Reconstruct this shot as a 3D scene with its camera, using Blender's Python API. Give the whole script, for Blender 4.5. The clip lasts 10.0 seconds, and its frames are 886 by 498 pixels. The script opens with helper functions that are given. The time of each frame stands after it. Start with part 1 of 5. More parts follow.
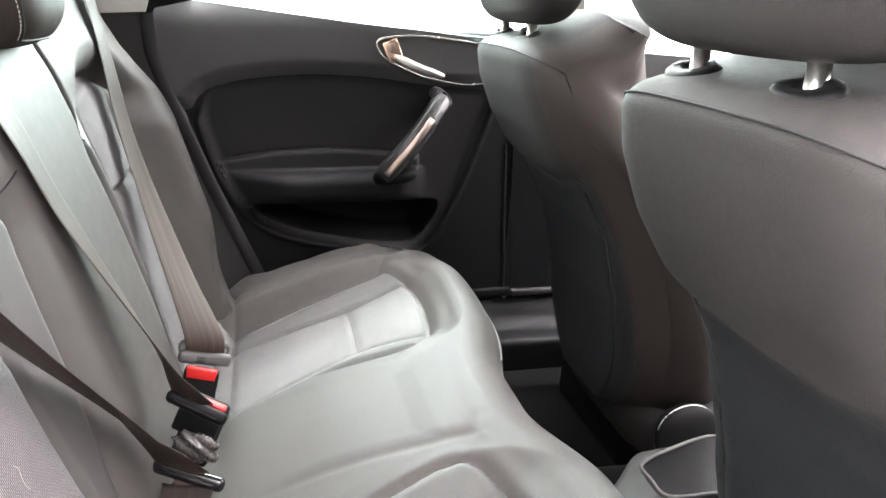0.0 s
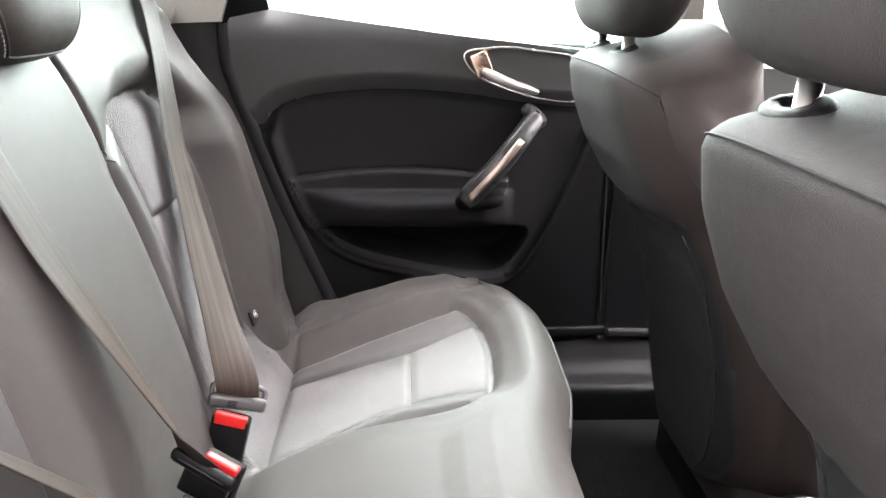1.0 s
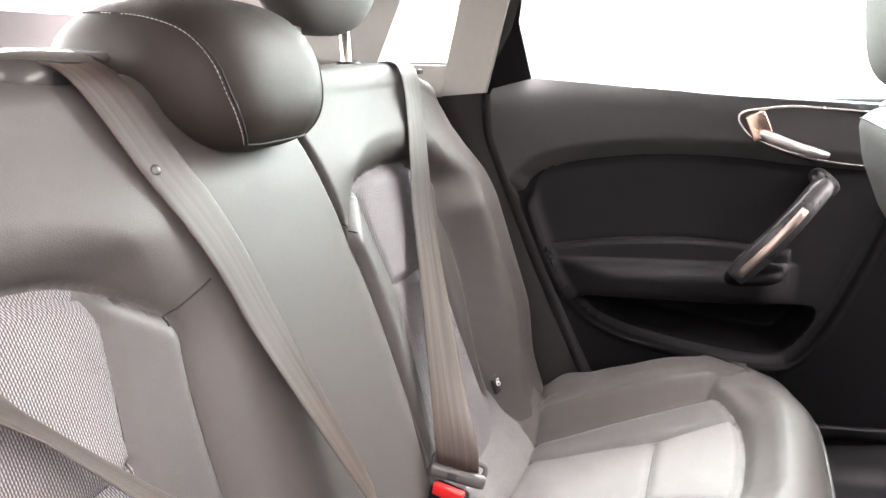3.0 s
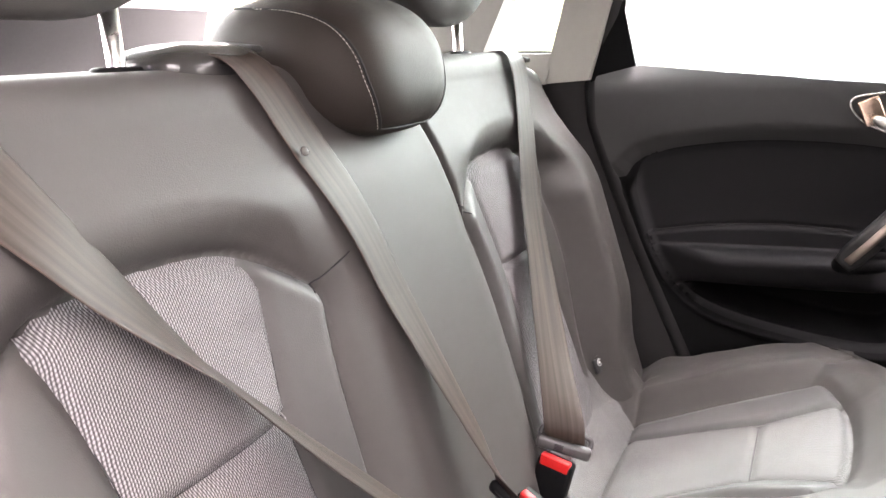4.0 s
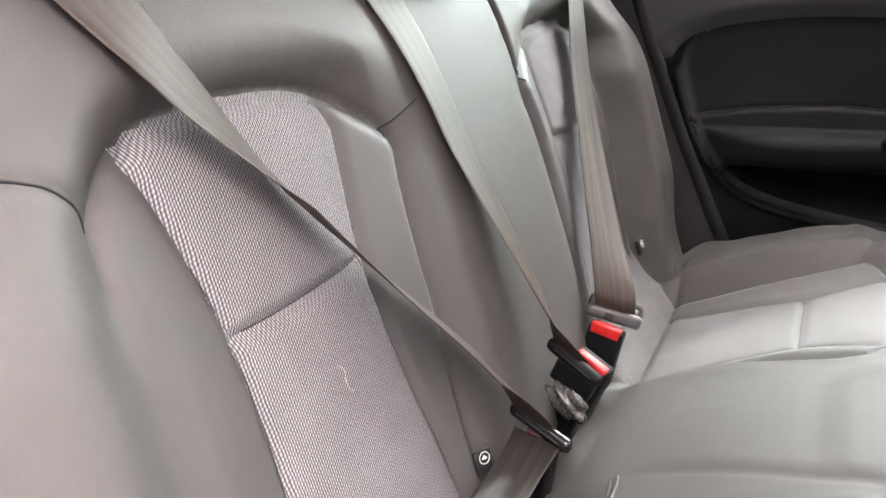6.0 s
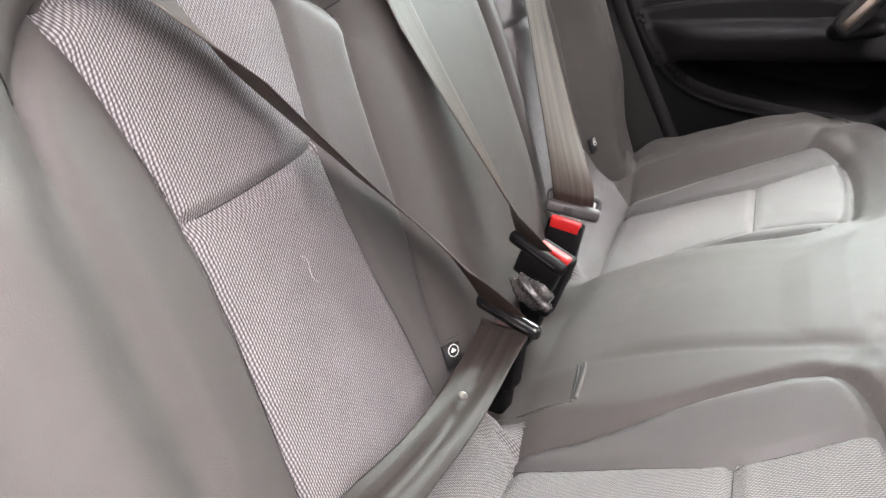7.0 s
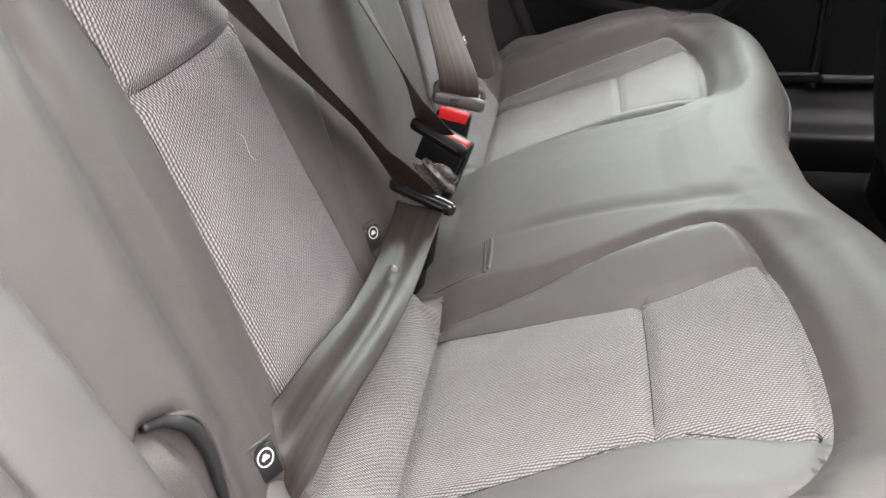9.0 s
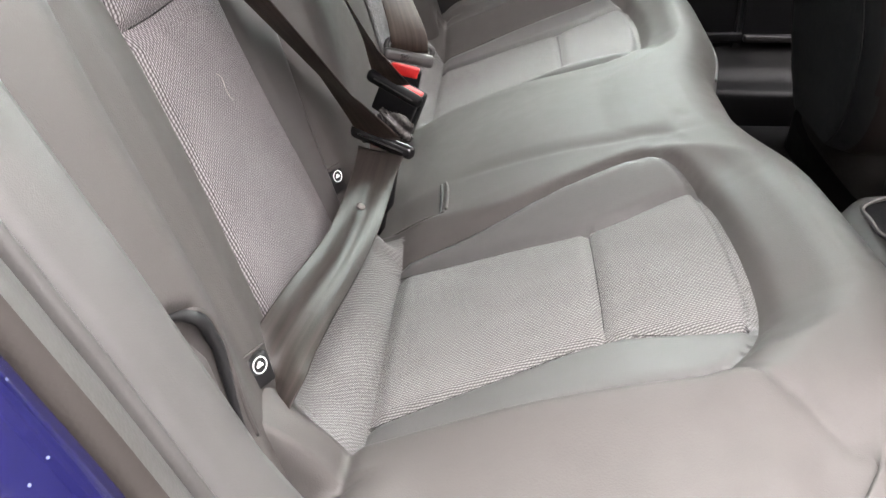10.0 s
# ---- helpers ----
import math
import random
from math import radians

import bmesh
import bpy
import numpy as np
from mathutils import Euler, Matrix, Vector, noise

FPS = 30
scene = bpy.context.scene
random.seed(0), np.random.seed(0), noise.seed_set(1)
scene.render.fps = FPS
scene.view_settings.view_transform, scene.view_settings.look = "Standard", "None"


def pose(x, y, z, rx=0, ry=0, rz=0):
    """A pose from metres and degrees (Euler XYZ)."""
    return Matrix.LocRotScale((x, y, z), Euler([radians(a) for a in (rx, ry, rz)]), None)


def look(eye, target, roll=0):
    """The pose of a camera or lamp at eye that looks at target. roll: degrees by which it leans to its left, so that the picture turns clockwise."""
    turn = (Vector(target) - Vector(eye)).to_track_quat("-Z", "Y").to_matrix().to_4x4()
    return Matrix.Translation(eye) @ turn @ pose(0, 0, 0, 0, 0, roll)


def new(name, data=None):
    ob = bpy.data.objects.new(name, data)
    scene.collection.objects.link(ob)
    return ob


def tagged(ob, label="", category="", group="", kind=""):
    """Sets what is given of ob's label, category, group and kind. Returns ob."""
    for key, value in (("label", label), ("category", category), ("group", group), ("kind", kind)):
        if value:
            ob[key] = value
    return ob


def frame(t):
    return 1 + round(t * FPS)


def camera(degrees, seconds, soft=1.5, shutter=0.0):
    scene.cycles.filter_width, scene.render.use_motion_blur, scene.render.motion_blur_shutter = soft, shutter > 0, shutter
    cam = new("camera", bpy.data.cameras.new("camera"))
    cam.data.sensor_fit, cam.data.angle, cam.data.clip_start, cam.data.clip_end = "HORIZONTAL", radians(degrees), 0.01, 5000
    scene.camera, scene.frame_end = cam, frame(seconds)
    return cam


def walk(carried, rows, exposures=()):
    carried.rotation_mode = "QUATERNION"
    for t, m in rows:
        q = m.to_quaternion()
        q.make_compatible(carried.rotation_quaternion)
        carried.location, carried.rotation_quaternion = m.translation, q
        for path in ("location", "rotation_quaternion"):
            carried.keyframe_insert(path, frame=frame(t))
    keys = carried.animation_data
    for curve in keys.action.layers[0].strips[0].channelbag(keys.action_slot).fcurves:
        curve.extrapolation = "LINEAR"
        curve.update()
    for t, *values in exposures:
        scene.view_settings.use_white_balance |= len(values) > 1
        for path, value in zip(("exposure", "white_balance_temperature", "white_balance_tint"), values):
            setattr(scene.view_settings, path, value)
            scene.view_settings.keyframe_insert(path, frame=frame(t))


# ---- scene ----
cam = camera(59.3, 10.0)
METRES, EYE, TILT, LEAN, TURN = 0.66, 1.0, -17.5, -3.0, -12.5
EXPOSURES = [(0.0, 6.05, 6800, 17), (2.5, 6.22, 7020, 24), (4.5, 5.82, 7050, 24), (6.5, 5.8, 6920, 20), (7.5, 5.64, 6920, 21), (8.5, 5.5, 6880, 19), (10.0, 5.42, 6900, 17)]
ROWS = [
    (0.0, 0.0, 0.0, 0.0, 0.0, 0.0, -0.0),
    (0.5, 0.0356, 0.0972, 0.0303, 3.22, 0.07, -1.22),
    (1.0, 0.1032, 0.2018, 0.0692, 9.29, 0.22, -2.79),
    (1.5, 0.142, 0.2789, 0.0958, 15.83, 0.29, -4.14),
    (2.0, 0.1695, 0.3286, 0.1132, 22.33, 0.32, -5.41),
    (2.5, 0.1961, 0.3347, 0.1247, 27.64, 1.38, -5.95),
    (3.0, 0.206, 0.2972, 0.1216, 31.74, 2.31, -6.02),
    (4.5, 0.1933, 0.1843, 0.0874, 39.49, -0.22, -7.9),
    (5.0, 0.1818, 0.1721, 0.0575, 40.1, -1.34, -8.39),
    (6.5, 0.1344, 0.1875, -0.0362, 36.68, -7.24, -5.88),
    (7.0, 0.1205, 0.1947, -0.065, 34.07, -9.51, -4.6),
    (7.5, 0.1069, 0.1984, -0.0857, 30.6, -11.14, -4.16),
    (8.0, 0.0895, 0.1888, -0.0963, 27.19, -12.57, -3.74),
    (8.5, 0.0698, 0.157, -0.1101, 24.4, -13.26, -3.21),
    (9.0, 0.0547, 0.1054, -0.1274, 21.56, -13.9, -2.75),
    (9.5, 0.0516, 0.0628, -0.1484, 19.01, -14.72, -2.55),
    (10.0, 0.0551, 0.0137, -0.163, 16.74, -15.35, -2.22),
]
walk(cam, [(t, pose(0, 0, EYE, TILT, LEAN, TURN) @ pose(METRES * x, METRES * y, METRES * z, 90 + pitch, roll, yaw)) for t, x, y, z, yaw, pitch, roll in ROWS], EXPOSURES)

# ---------------------------------------------------------------- world and light
world = bpy.data.worlds.new("sky")
scene.world = world
world.use_nodes = True
wn = world.node_tree
sky = wn.nodes.new("ShaderNodeTexSky")
sky.sky_type = "NISHITA"
sky.sun_disc = False
sky.sun_elevation, sky.sun_rotation = radians(72), radians(12)
sky.dust_density = 3.0
sky.air_density = 1.0
veil = wn.nodes.new("ShaderNodeHueSaturation")
veil.inputs["Saturation"].default_value = 0.06
wn.links.new(sky.outputs[0], veil.inputs["Color"])
wn.links.new(veil.outputs[0], wn.nodes["Background"].inputs[0])
wn.nodes["Background"].inputs[1].default_value = 0.17
sun = new("sun", bpy.data.lights.new("sun", "SUN"))
sun.data.energy, sun.data.angle, sun.data.color = 0.85, radians(60), (0.87, 0.95, 1.0)
sun.matrix_world = look((0.15, 0.5, 2.7), (0, 0, 0.5))

# ---------------------------------------------------------------- materials


def material(name, base, rough=0.5, spread=0.12, scale=40.0, bump=0.0, bump_scale=400.0, metallic=0.0, coat=0.0, sheen=0.0, spec=0.5, blotch=3.0, wear=0.04):
    """Plain surface: two scales of tone, fine relief."""
    m = bpy.data.materials.new(name)
    m.use_nodes = True
    n, l = m.node_tree.nodes, m.node_tree.links
    b = n["Principled BSDF"]
    co = n.new("ShaderNodeTexCoord")
    big = n.new("ShaderNodeTexNoise")
    big.inputs["Scale"].default_value, big.inputs["Detail"].default_value = blotch, 4
    fine = n.new("ShaderNodeTexNoise")
    fine.inputs["Scale"].default_value, fine.inputs["Detail"].default_value = scale, 5
    l.new(co.outputs["Object"], big.inputs["Vector"])
    l.new(co.outputs["Object"], fine.inputs["Vector"])
    add = n.new("ShaderNodeMath")
    add.operation = "ADD"
    l.new(big.outputs["Fac"], add.inputs[0])
    l.new(fine.outputs["Fac"], add.inputs[1])
    ramp = n.new("ShaderNodeMapRange")
    ramp.inputs["From Min"].default_value, ramp.inputs["From Max"].default_value = 0.6, 1.4
    ramp.inputs["To Min"].default_value, ramp.inputs["To Max"].default_value = 1 - spread, 1 + spread
    l.new(add.outputs[0], ramp.inputs["Value"])
    tone = n.new("ShaderNodeVectorMath")
    tone.operation = "SCALE"
    tone.inputs[0].default_value = base
    l.new(ramp.outputs[0], tone.inputs["Scale"])
    l.new(tone.outputs[0], b.inputs["Base Color"])
    rr = n.new("ShaderNodeMapRange")
    rr.inputs["From Min"].default_value, rr.inputs["From Max"].default_value = 0.3, 0.7
    rr.inputs["To Min"].default_value, rr.inputs["To Max"].default_value = max(rough - wear, 0.03), min(rough + wear, 1)
    l.new(fine.outputs["Fac"], rr.inputs["Value"])
    l.new(rr.outputs[0], b.inputs["Roughness"])
    b.inputs["Metallic"].default_value = metallic
    b.inputs["Coat Weight"].default_value = coat
    b.inputs["Sheen Weight"].default_value = sheen
    b.inputs["Specular IOR Level"].default_value = spec
    if bump:
        cells = n.new("ShaderNodeTexVoronoi")
        cells.inputs["Scale"].default_value = bump_scale
        l.new(co.outputs["Object"], cells.inputs["Vector"])
        bp = n.new("ShaderNodeBump")
        bp.inputs["Strength"].default_value, bp.inputs["Distance"].default_value = bump, 0.0006
        l.new(cells.outputs["Distance"], bp.inputs["Height"])
        l.new(bp.outputs[0], b.inputs["Normal"])
    return m


def woven(name, dark, light, rib=0.0028, stroke=0.0031, slant=0.62, rough=0.85):
    """Ribbed cloth on the mesh's own metric UV: ribs along U, each made of short slanted strokes."""
    m = bpy.data.materials.new(name)
    m.use_nodes = True
    n, l = m.node_tree.nodes, m.node_tree.links
    b = n["Principled BSDF"]
    uv = n.new("ShaderNodeUVMap")
    wob = n.new("ShaderNodeTexNoise")
    wob.inputs["Scale"].default_value, wob.inputs["Detail"].default_value = 160, 2
    l.new(uv.outputs[0], wob.inputs["Vector"])
    bent = n.new("ShaderNodeVectorMath")
    bent.operation = "MULTIPLY_ADD"
    bent.inputs[1].default_value = (0.0009, 0.0011, 0)
    l.new(wob.outputs["Color"], bent.inputs[0])
    l.new(uv.outputs[0], bent.inputs[2])
    ribs = n.new("ShaderNodeTexWave")
    ribs.bands_direction = "Y"
    ribs.inputs["Scale"].default_value = 0.314159 / rib
    l.new(bent.outputs[0], ribs.inputs["Vector"])
    turned = n.new("ShaderNodeMapping")
    turned.inputs["Rotation"].default_value = (0, 0, slant)
    l.new(bent.outputs[0], turned.inputs["Vector"])
    strokes = n.new("ShaderNodeTexWave")
    strokes.inputs["Scale"].default_value = 0.314159 / stroke
    l.new(turned.outputs[0], strokes.inputs["Vector"])
    soft = n.new("ShaderNodeMapRange")
    soft.inputs["To Min"].default_value, soft.inputs["To Max"].default_value = 0.36, 1.0
    l.new(strokes.outputs["Fac"], soft.inputs["Value"])
    thread = n.new("ShaderNodeMath")
    thread.operation = "MULTIPLY"
    l.new(ribs.outputs["Fac"], thread.inputs[0])
    l.new(soft.outputs[0], thread.inputs[1])
    lift = n.new("ShaderNodeMath")
    lift.operation = "POWER"
    lift.inputs[1].default_value = 0.75
    l.new(thread.outputs[0], lift.inputs[0])
    fibre = n.new("ShaderNodeTexNoise")
    fibre.inputs["Scale"].default_value, fibre.inputs["Detail"].default_value = 900, 2
    l.new(uv.outputs[0], fibre.inputs["Vector"])
    speck = n.new("ShaderNodeMath")
    speck.operation = "MULTIPLY_ADD"
    speck.inputs[1].default_value = 0.5
    l.new(fibre.outputs["Fac"], speck.inputs[0])
    l.new(lift.outputs[0], speck.inputs[2])
    level = n.new("ShaderNodeMapRange")
    level.inputs["From Min"].default_value, level.inputs["From Max"].default_value = 0.36, 1.08
    l.new(speck.outputs[0], level.inputs["Value"])
    col = n.new("ShaderNodeMix")
    col.data_type = "RGBA"
    col.inputs[6].default_value, col.inputs[7].default_value = (*dark, 1), (*light, 1)
    l.new(level.outputs[0], col.inputs["Factor"])
    big = n.new("ShaderNodeTexNoise")
    big.inputs["Scale"].default_value, big.inputs["Detail"].default_value = 22, 4
    l.new(uv.outputs[0], big.inputs["Vector"])
    mr = n.new("ShaderNodeMapRange")
    mr.inputs["To Min"].default_value, mr.inputs["To Max"].default_value = 0.82, 1.16
    l.new(big.outputs["Fac"], mr.inputs["Value"])
    tone = n.new("ShaderNodeVectorMath")
    tone.operation = "SCALE"
    l.new(col.outputs[2], tone.inputs[0])
    l.new(mr.outputs[0], tone.inputs["Scale"])
    l.new(tone.outputs[0], b.inputs["Base Color"])
    bp = n.new("ShaderNodeBump")
    bp.inputs["Strength"].default_value, bp.inputs["Distance"].default_value = 0.6, 0.0008
    l.new(thread.outputs[0], bp.inputs["Height"])
    l.new(bp.outputs[0], b.inputs["Normal"])
    b.inputs["Roughness"].default_value = rough
    b.inputs["Specular IOR Level"].default_value = 0.2
    return m


def webbing_material(name, base, rough=0.38, spec=0.3):
    """Belt webbing: fine twill ribs along the strap and broad soft bands."""
    m = bpy.data.materials.new(name)
    m.use_nodes = True
    n, l = m.node_tree.nodes, m.node_tree.links
    b = n["Principled BSDF"]
    uv = n.new("ShaderNodeUVMap")
    mp = n.new("ShaderNodeMapping")
    mp.inputs["Scale"].default_value = (900, 900, 1)
    l.new(uv.outputs[0], mp.inputs["Vector"])
    w = n.new("ShaderNodeTexWave")
    w.inputs["Scale"].default_value = 0.5
    w.inputs["Distortion"].default_value = 1.0
    l.new(mp.outputs[0], w.inputs["Vector"])
    st = n.new("ShaderNodeMapping")
    st.inputs["Scale"].default_value = (3, 160, 1)
    l.new(uv.outputs[0], st.inputs["Vector"])
    band = n.new("ShaderNodeTexNoise")
    band.inputs["Scale"].default_value = 1.0
    l.new(st.outputs[0], band.inputs["Vector"])
    mr = n.new("ShaderNodeMapRange")
    mr.inputs["From Min"].default_value, mr.inputs["From Max"].default_value = 0.3, 0.7
    mr.inputs["To Min"].default_value, mr.inputs["To Max"].default_value = 0.55, 1.5
    l.new(band.outputs["Fac"], mr.inputs["Value"])
    tone = n.new("ShaderNodeVectorMath")
    tone.operation = "SCALE"
    tone.inputs[0].default_value = base
    l.new(mr.outputs[0], tone.inputs["Scale"])
    l.new(tone.outputs[0], b.inputs["Base Color"])
    bp = n.new("ShaderNodeBump")
    bp.inputs["Strength"].default_value, bp.inputs["Distance"].default_value = 0.12, 0.0003
    l.new(w.outputs["Fac"], bp.inputs["Height"])
    l.new(bp.outputs[0], b.inputs["Normal"])
    b.inputs["Roughness"].default_value = rough
    b.inputs["Specular IOR Level"].default_value = spec
    return m


def glass_material(name, tint):
    m = bpy.data.materials.new(name)
    m.use_nodes = True
    n, l = m.node_tree.nodes, m.node_tree.links
    n.remove(n["Principled BSDF"])
    clear = n.new("ShaderNodeBsdfTransparent")
    clear.inputs[0].default_value = (*tint, 1)
    gloss = n.new("ShaderNodeBsdfGlossy")
    gloss.inputs["Roughness"].default_value = 0.02
    fr = n.new("ShaderNodeFresnel")
    fr.inputs[0].default_value = 1.45
    mx = n.new("ShaderNodeMixShader")
    l.new(fr.outputs[0], mx.inputs[0])
    l.new(clear.outputs[0], mx.inputs[1])
    l.new(gloss.outputs[0], mx.inputs[2])
    l.new(mx.outputs[0], n["Material Output"].inputs[0])
    return m


LEATHER = material("leather", (0.050, 0.0458, 0.0435), 0.6, 0.1, 60, 0.16, 900, spec=0.25)
# the same leather, lightened for the light falling on the cushion's side panels
LEATHER_LIT_PIPING = material("leather_lit_and_piping", (0.064, 0.0625, 0.061), 0.55, 0.1, 60, 0.16, 900, spec=0.32)
LEATHER_BACK = material("seat_back_cloth", (0.0195, 0.0179, 0.0174), 0.7, 0.12, 120, 0.3, 900, spec=0.25)
CLOTH = woven("woven_cloth", (0.040, 0.0357, 0.0367), (0.242, 0.229, 0.234), 0.0020, 0.0025)
CLOTH_FLAT = woven("woven_cloth_fine", (0.052, 0.0495, 0.049), (0.205, 0.201, 0.198), 0.0018, 0.0022)
BELT = webbing_material("belt_webbing", (0.034, 0.0242, 0.0198), 0.52, 0.2)
BELT_SHINY = webbing_material("belt_webbing_shiny", (0.019, 0.0155, 0.0138), 0.42, 0.18)
SEAM = material("seam_thread_and_shade", (0.008, 0.008, 0.008), 0.8)
STITCH = material("pale_stitch", (0.42, 0.39, 0.35), 0.7)
PLASTIC = material("black_plastic", (0.0036, 0.0036, 0.0041), 0.52, 0.15, 90, 0.25, 1100, spec=0.12)
PLASTIC_PAD = material("soft_door_pad", (0.038, 0.038, 0.038), 0.55, 0.1, 90, 0.3, 1000, spec=0.3)
PLASTIC_DARK = material("dark_insert", (0.0085, 0.0083, 0.0094), 0.6, 0.15, 90, 0.2, 1100, spec=0.2)
POST_STEEL = material("post_steel", (0.8, 0.78, 0.75), 0.3, 0.03, 60, metallic=1.0)
GLOSS_BLACK = material("gloss_black", (0.006, 0.006, 0.0065), 0.22, 0.1, 60)
GREY_PLASTIC = material("grey_plastic", (0.06, 0.058, 0.057), 0.6, 0.1, 80, 0.2, 900, spec=0.25)
TONGUE_GREY = material("tongue_plastic", (0.05, 0.048, 0.048), 0.4, 0.1, 90)
RED = material("red_button", (0.42, 0.012, 0.012), 0.45, 0.06, 90, spec=0.3)
CHROME = material("brushed_chrome", (0.6, 0.59, 0.58), 0.24, 0.05, 60, metallic=1.0)
SATIN = material("satin_aluminium", (0.55, 0.53, 0.51), 0.42, 0.03, 20, metallic=1.0)
TRIM_LIGHT = material("pale_pillar_trim", (0.3, 0.285, 0.26), 0.65, 0.06, 90, 0.2, 900)
HEADLINER = material("headliner", (0.4, 0.385, 0.355), 0.9, 0.06, 90, 0.2, 900)
CARPET = material("carpet", (0.0042, 0.0042, 0.0045), 0.95, 0.3, 300, 0.8, 600, spec=0.08)
SILL_DARK = material("dark_sill_plastic", (0.0046, 0.0046, 0.0051), 0.5, 0.15, 90, 0.25, 1100, spec=0.14)
RUBBER = material("rubber_seal", (0.029, 0.0275, 0.026), 0.55, 0.1, 60, 0.15, 500)
TRIM_DARK = material("dark_side_trim", (0.016, 0.015, 0.0155), 0.55, 0.1, 90, 0.25, 1000, spec=0.25)
# near-black that stands for the shade inside the door's map pocket
POCKET_SHADE = material("pocket_shade", (0.0036, 0.0036, 0.004), 0.8, 0.1, 60, spec=0.08)
# black of seals and small parts; also stands for shade in narrow gaps
SEAL_SHADE_DARK = material("dark_seal_and_shade", (0.004, 0.004, 0.0045), 0.6, 0.1, 60)
PILLAR = material("pillar_plastic", (0.044, 0.0425, 0.041), 0.5, 0.1, 50, 0.1, 1500)
PAINT = material("blue_paint", (0.006, 0.0058, 0.036), 0.22, 0.2, 30, coat=1.0, metallic=0.3)


def dusty(m, scale, limit, tone):
    """Scatter small pale specks of dust over a plain material."""
    n, l = m.node_tree.nodes, m.node_tree.links
    b = n["Principled BSDF"]
    base = b.inputs["Base Color"].links[0].from_socket
    co = n.new("ShaderNodeTexCoord")
    cells = n.new("ShaderNodeTexVoronoi")
    cells.inputs["Scale"].default_value = scale
    l.new(co.outputs["Object"], cells.inputs["Vector"])
    dot = n.new("ShaderNodeMath")
    dot.operation = "LESS_THAN"
    dot.inputs[1].default_value = limit
    l.new(cells.outputs["Distance"], dot.inputs[0])
    mix = n.new("ShaderNodeMix")
    mix.data_type = "RGBA"
    l.new(dot.outputs[0], mix.inputs["Factor"])
    l.new(base, mix.inputs[6])
    mix.inputs[7].default_value = (*tone, 1)
    l.new(mix.outputs[2], b.inputs["Base Color"])


dusty(PAINT, 150, 0.085, (0.09, 0.1, 0.17))
SEAT_SIDE = material("seat_side_cloth", (0.026, 0.0202, 0.0184), 0.65, 0.12, 90, 0.25, 900, spec=0.25)
# the leather again, slightly lighter for the light on the backrest's panels
LEATHER_WING = material("leather_wing", (0.053, 0.050, 0.0485), 0.55, 0.1, 60, 0.16, 900, spec=0.32)
SHELF = material("parcel_shelf_felt", (0.052, 0.050, 0.051), 0.95, 0.15, 200, 0.5, 700)
WHITE = material("white_print", (0.75, 0.75, 0.73), 0.6, 0.03)
ASPHALT = material("concrete", (0.24, 0.235, 0.228), 0.9, 0.3, 60, 0.8, 90)
GRASS = material("dry_grass", (0.028, 0.0235, 0.0045), 0.95, 0.45, 9, 0.8, 30)
GLASS = glass_material("window_glass", (0.84, 0.94, 0.92))
CLEAR_GLASS = glass_material("clear_glass", (0.945, 0.945, 0.935))

# ---------------------------------------------------------------- mesh helpers


def link(name, me, mat, parent=None, label="", smooth=True):
    if smooth:
        me.polygons.foreach_set("use_smooth", [True] * len(me.polygons))
    me.materials.append(mat)
    ob = new(name, me)
    if parent is not None:
        ob.parent = parent
    if label:
        ob["label"] = label
    return ob


def mesh(name, verts, faces, uvs=None):
    me = bpy.data.meshes.new(name)
    me.from_pydata([tuple(map(float, v)) for v in verts], [], [tuple(map(int, f)) for f in faces])
    if uvs is not None:
        layer = me.uv_layers.new(name="metric")
        idx = np.empty(len(me.loops), dtype=np.int32)
        me.loops.foreach_get("vertex_index", idx)
        layer.data.foreach_set("uv", np.asarray(uvs, dtype=np.float32)[idx].ravel())
    me.update()
    return me


def from_bm(name, bm):
    me = bpy.data.meshes.new(name)
    bmesh.ops.recalc_face_normals(bm, faces=bm.faces)
    bm.to_mesh(me)
    bm.free()
    return me


def thing(name, label, category, group="", kind="", at=(0, 0, 0)):
    e = new(name)
    e.location = at
    e.empty_display_size = 0.05
    return tagged(e, label, category, group, kind)


def rbox(size, at=(0, 0, 0), r=0.005, rot=(0, 0, 0), seg=3, taper=None):
    """A box with rounded edges; taper scales its top in x and y."""
    bm = bmesh.new()
    bmesh.ops.create_cube(bm, size=1)
    for v in bm.verts:
        k = taper if taper and v.co.z > 0 else (1, 1)
        v.co = Vector((v.co.x * size[0] * k[0], v.co.y * size[1] * k[1], v.co.z * size[2]))
    bmesh.ops.bevel(bm, geom=bm.edges[:], offset=min(r, min(size) * 0.49), segments=seg, profile=0.5, affect="EDGES")
    bmesh.ops.transform(bm, matrix=pose(*at, *rot), verts=bm.verts)
    return from_bm("box", bm)


def resample(pts, n, closed=False):
    """Catmull-Rom through the points, n steps a span."""
    p = np.asarray(pts, float)
    k = len(p)
    out = []
    for i in range(k if closed else k - 1):
        if closed:
            a, b, c, d = p[(i - 1) % k], p[i], p[(i + 1) % k], p[(i + 2) % k]
        else:
            a, b, c, d = p[max(i - 1, 0)], p[i], p[i + 1], p[min(i + 2, k - 1)]
        for s in np.arange(n) / n:
            out.append(0.5 * (2 * b + (c - a) * s + (2 * a - 5 * b + 4 * c - d) * s * s + (3 * b - a - 3 * c + d) * s ** 3))
    if not closed:
        out.append(p[-1])
    return np.array(out)


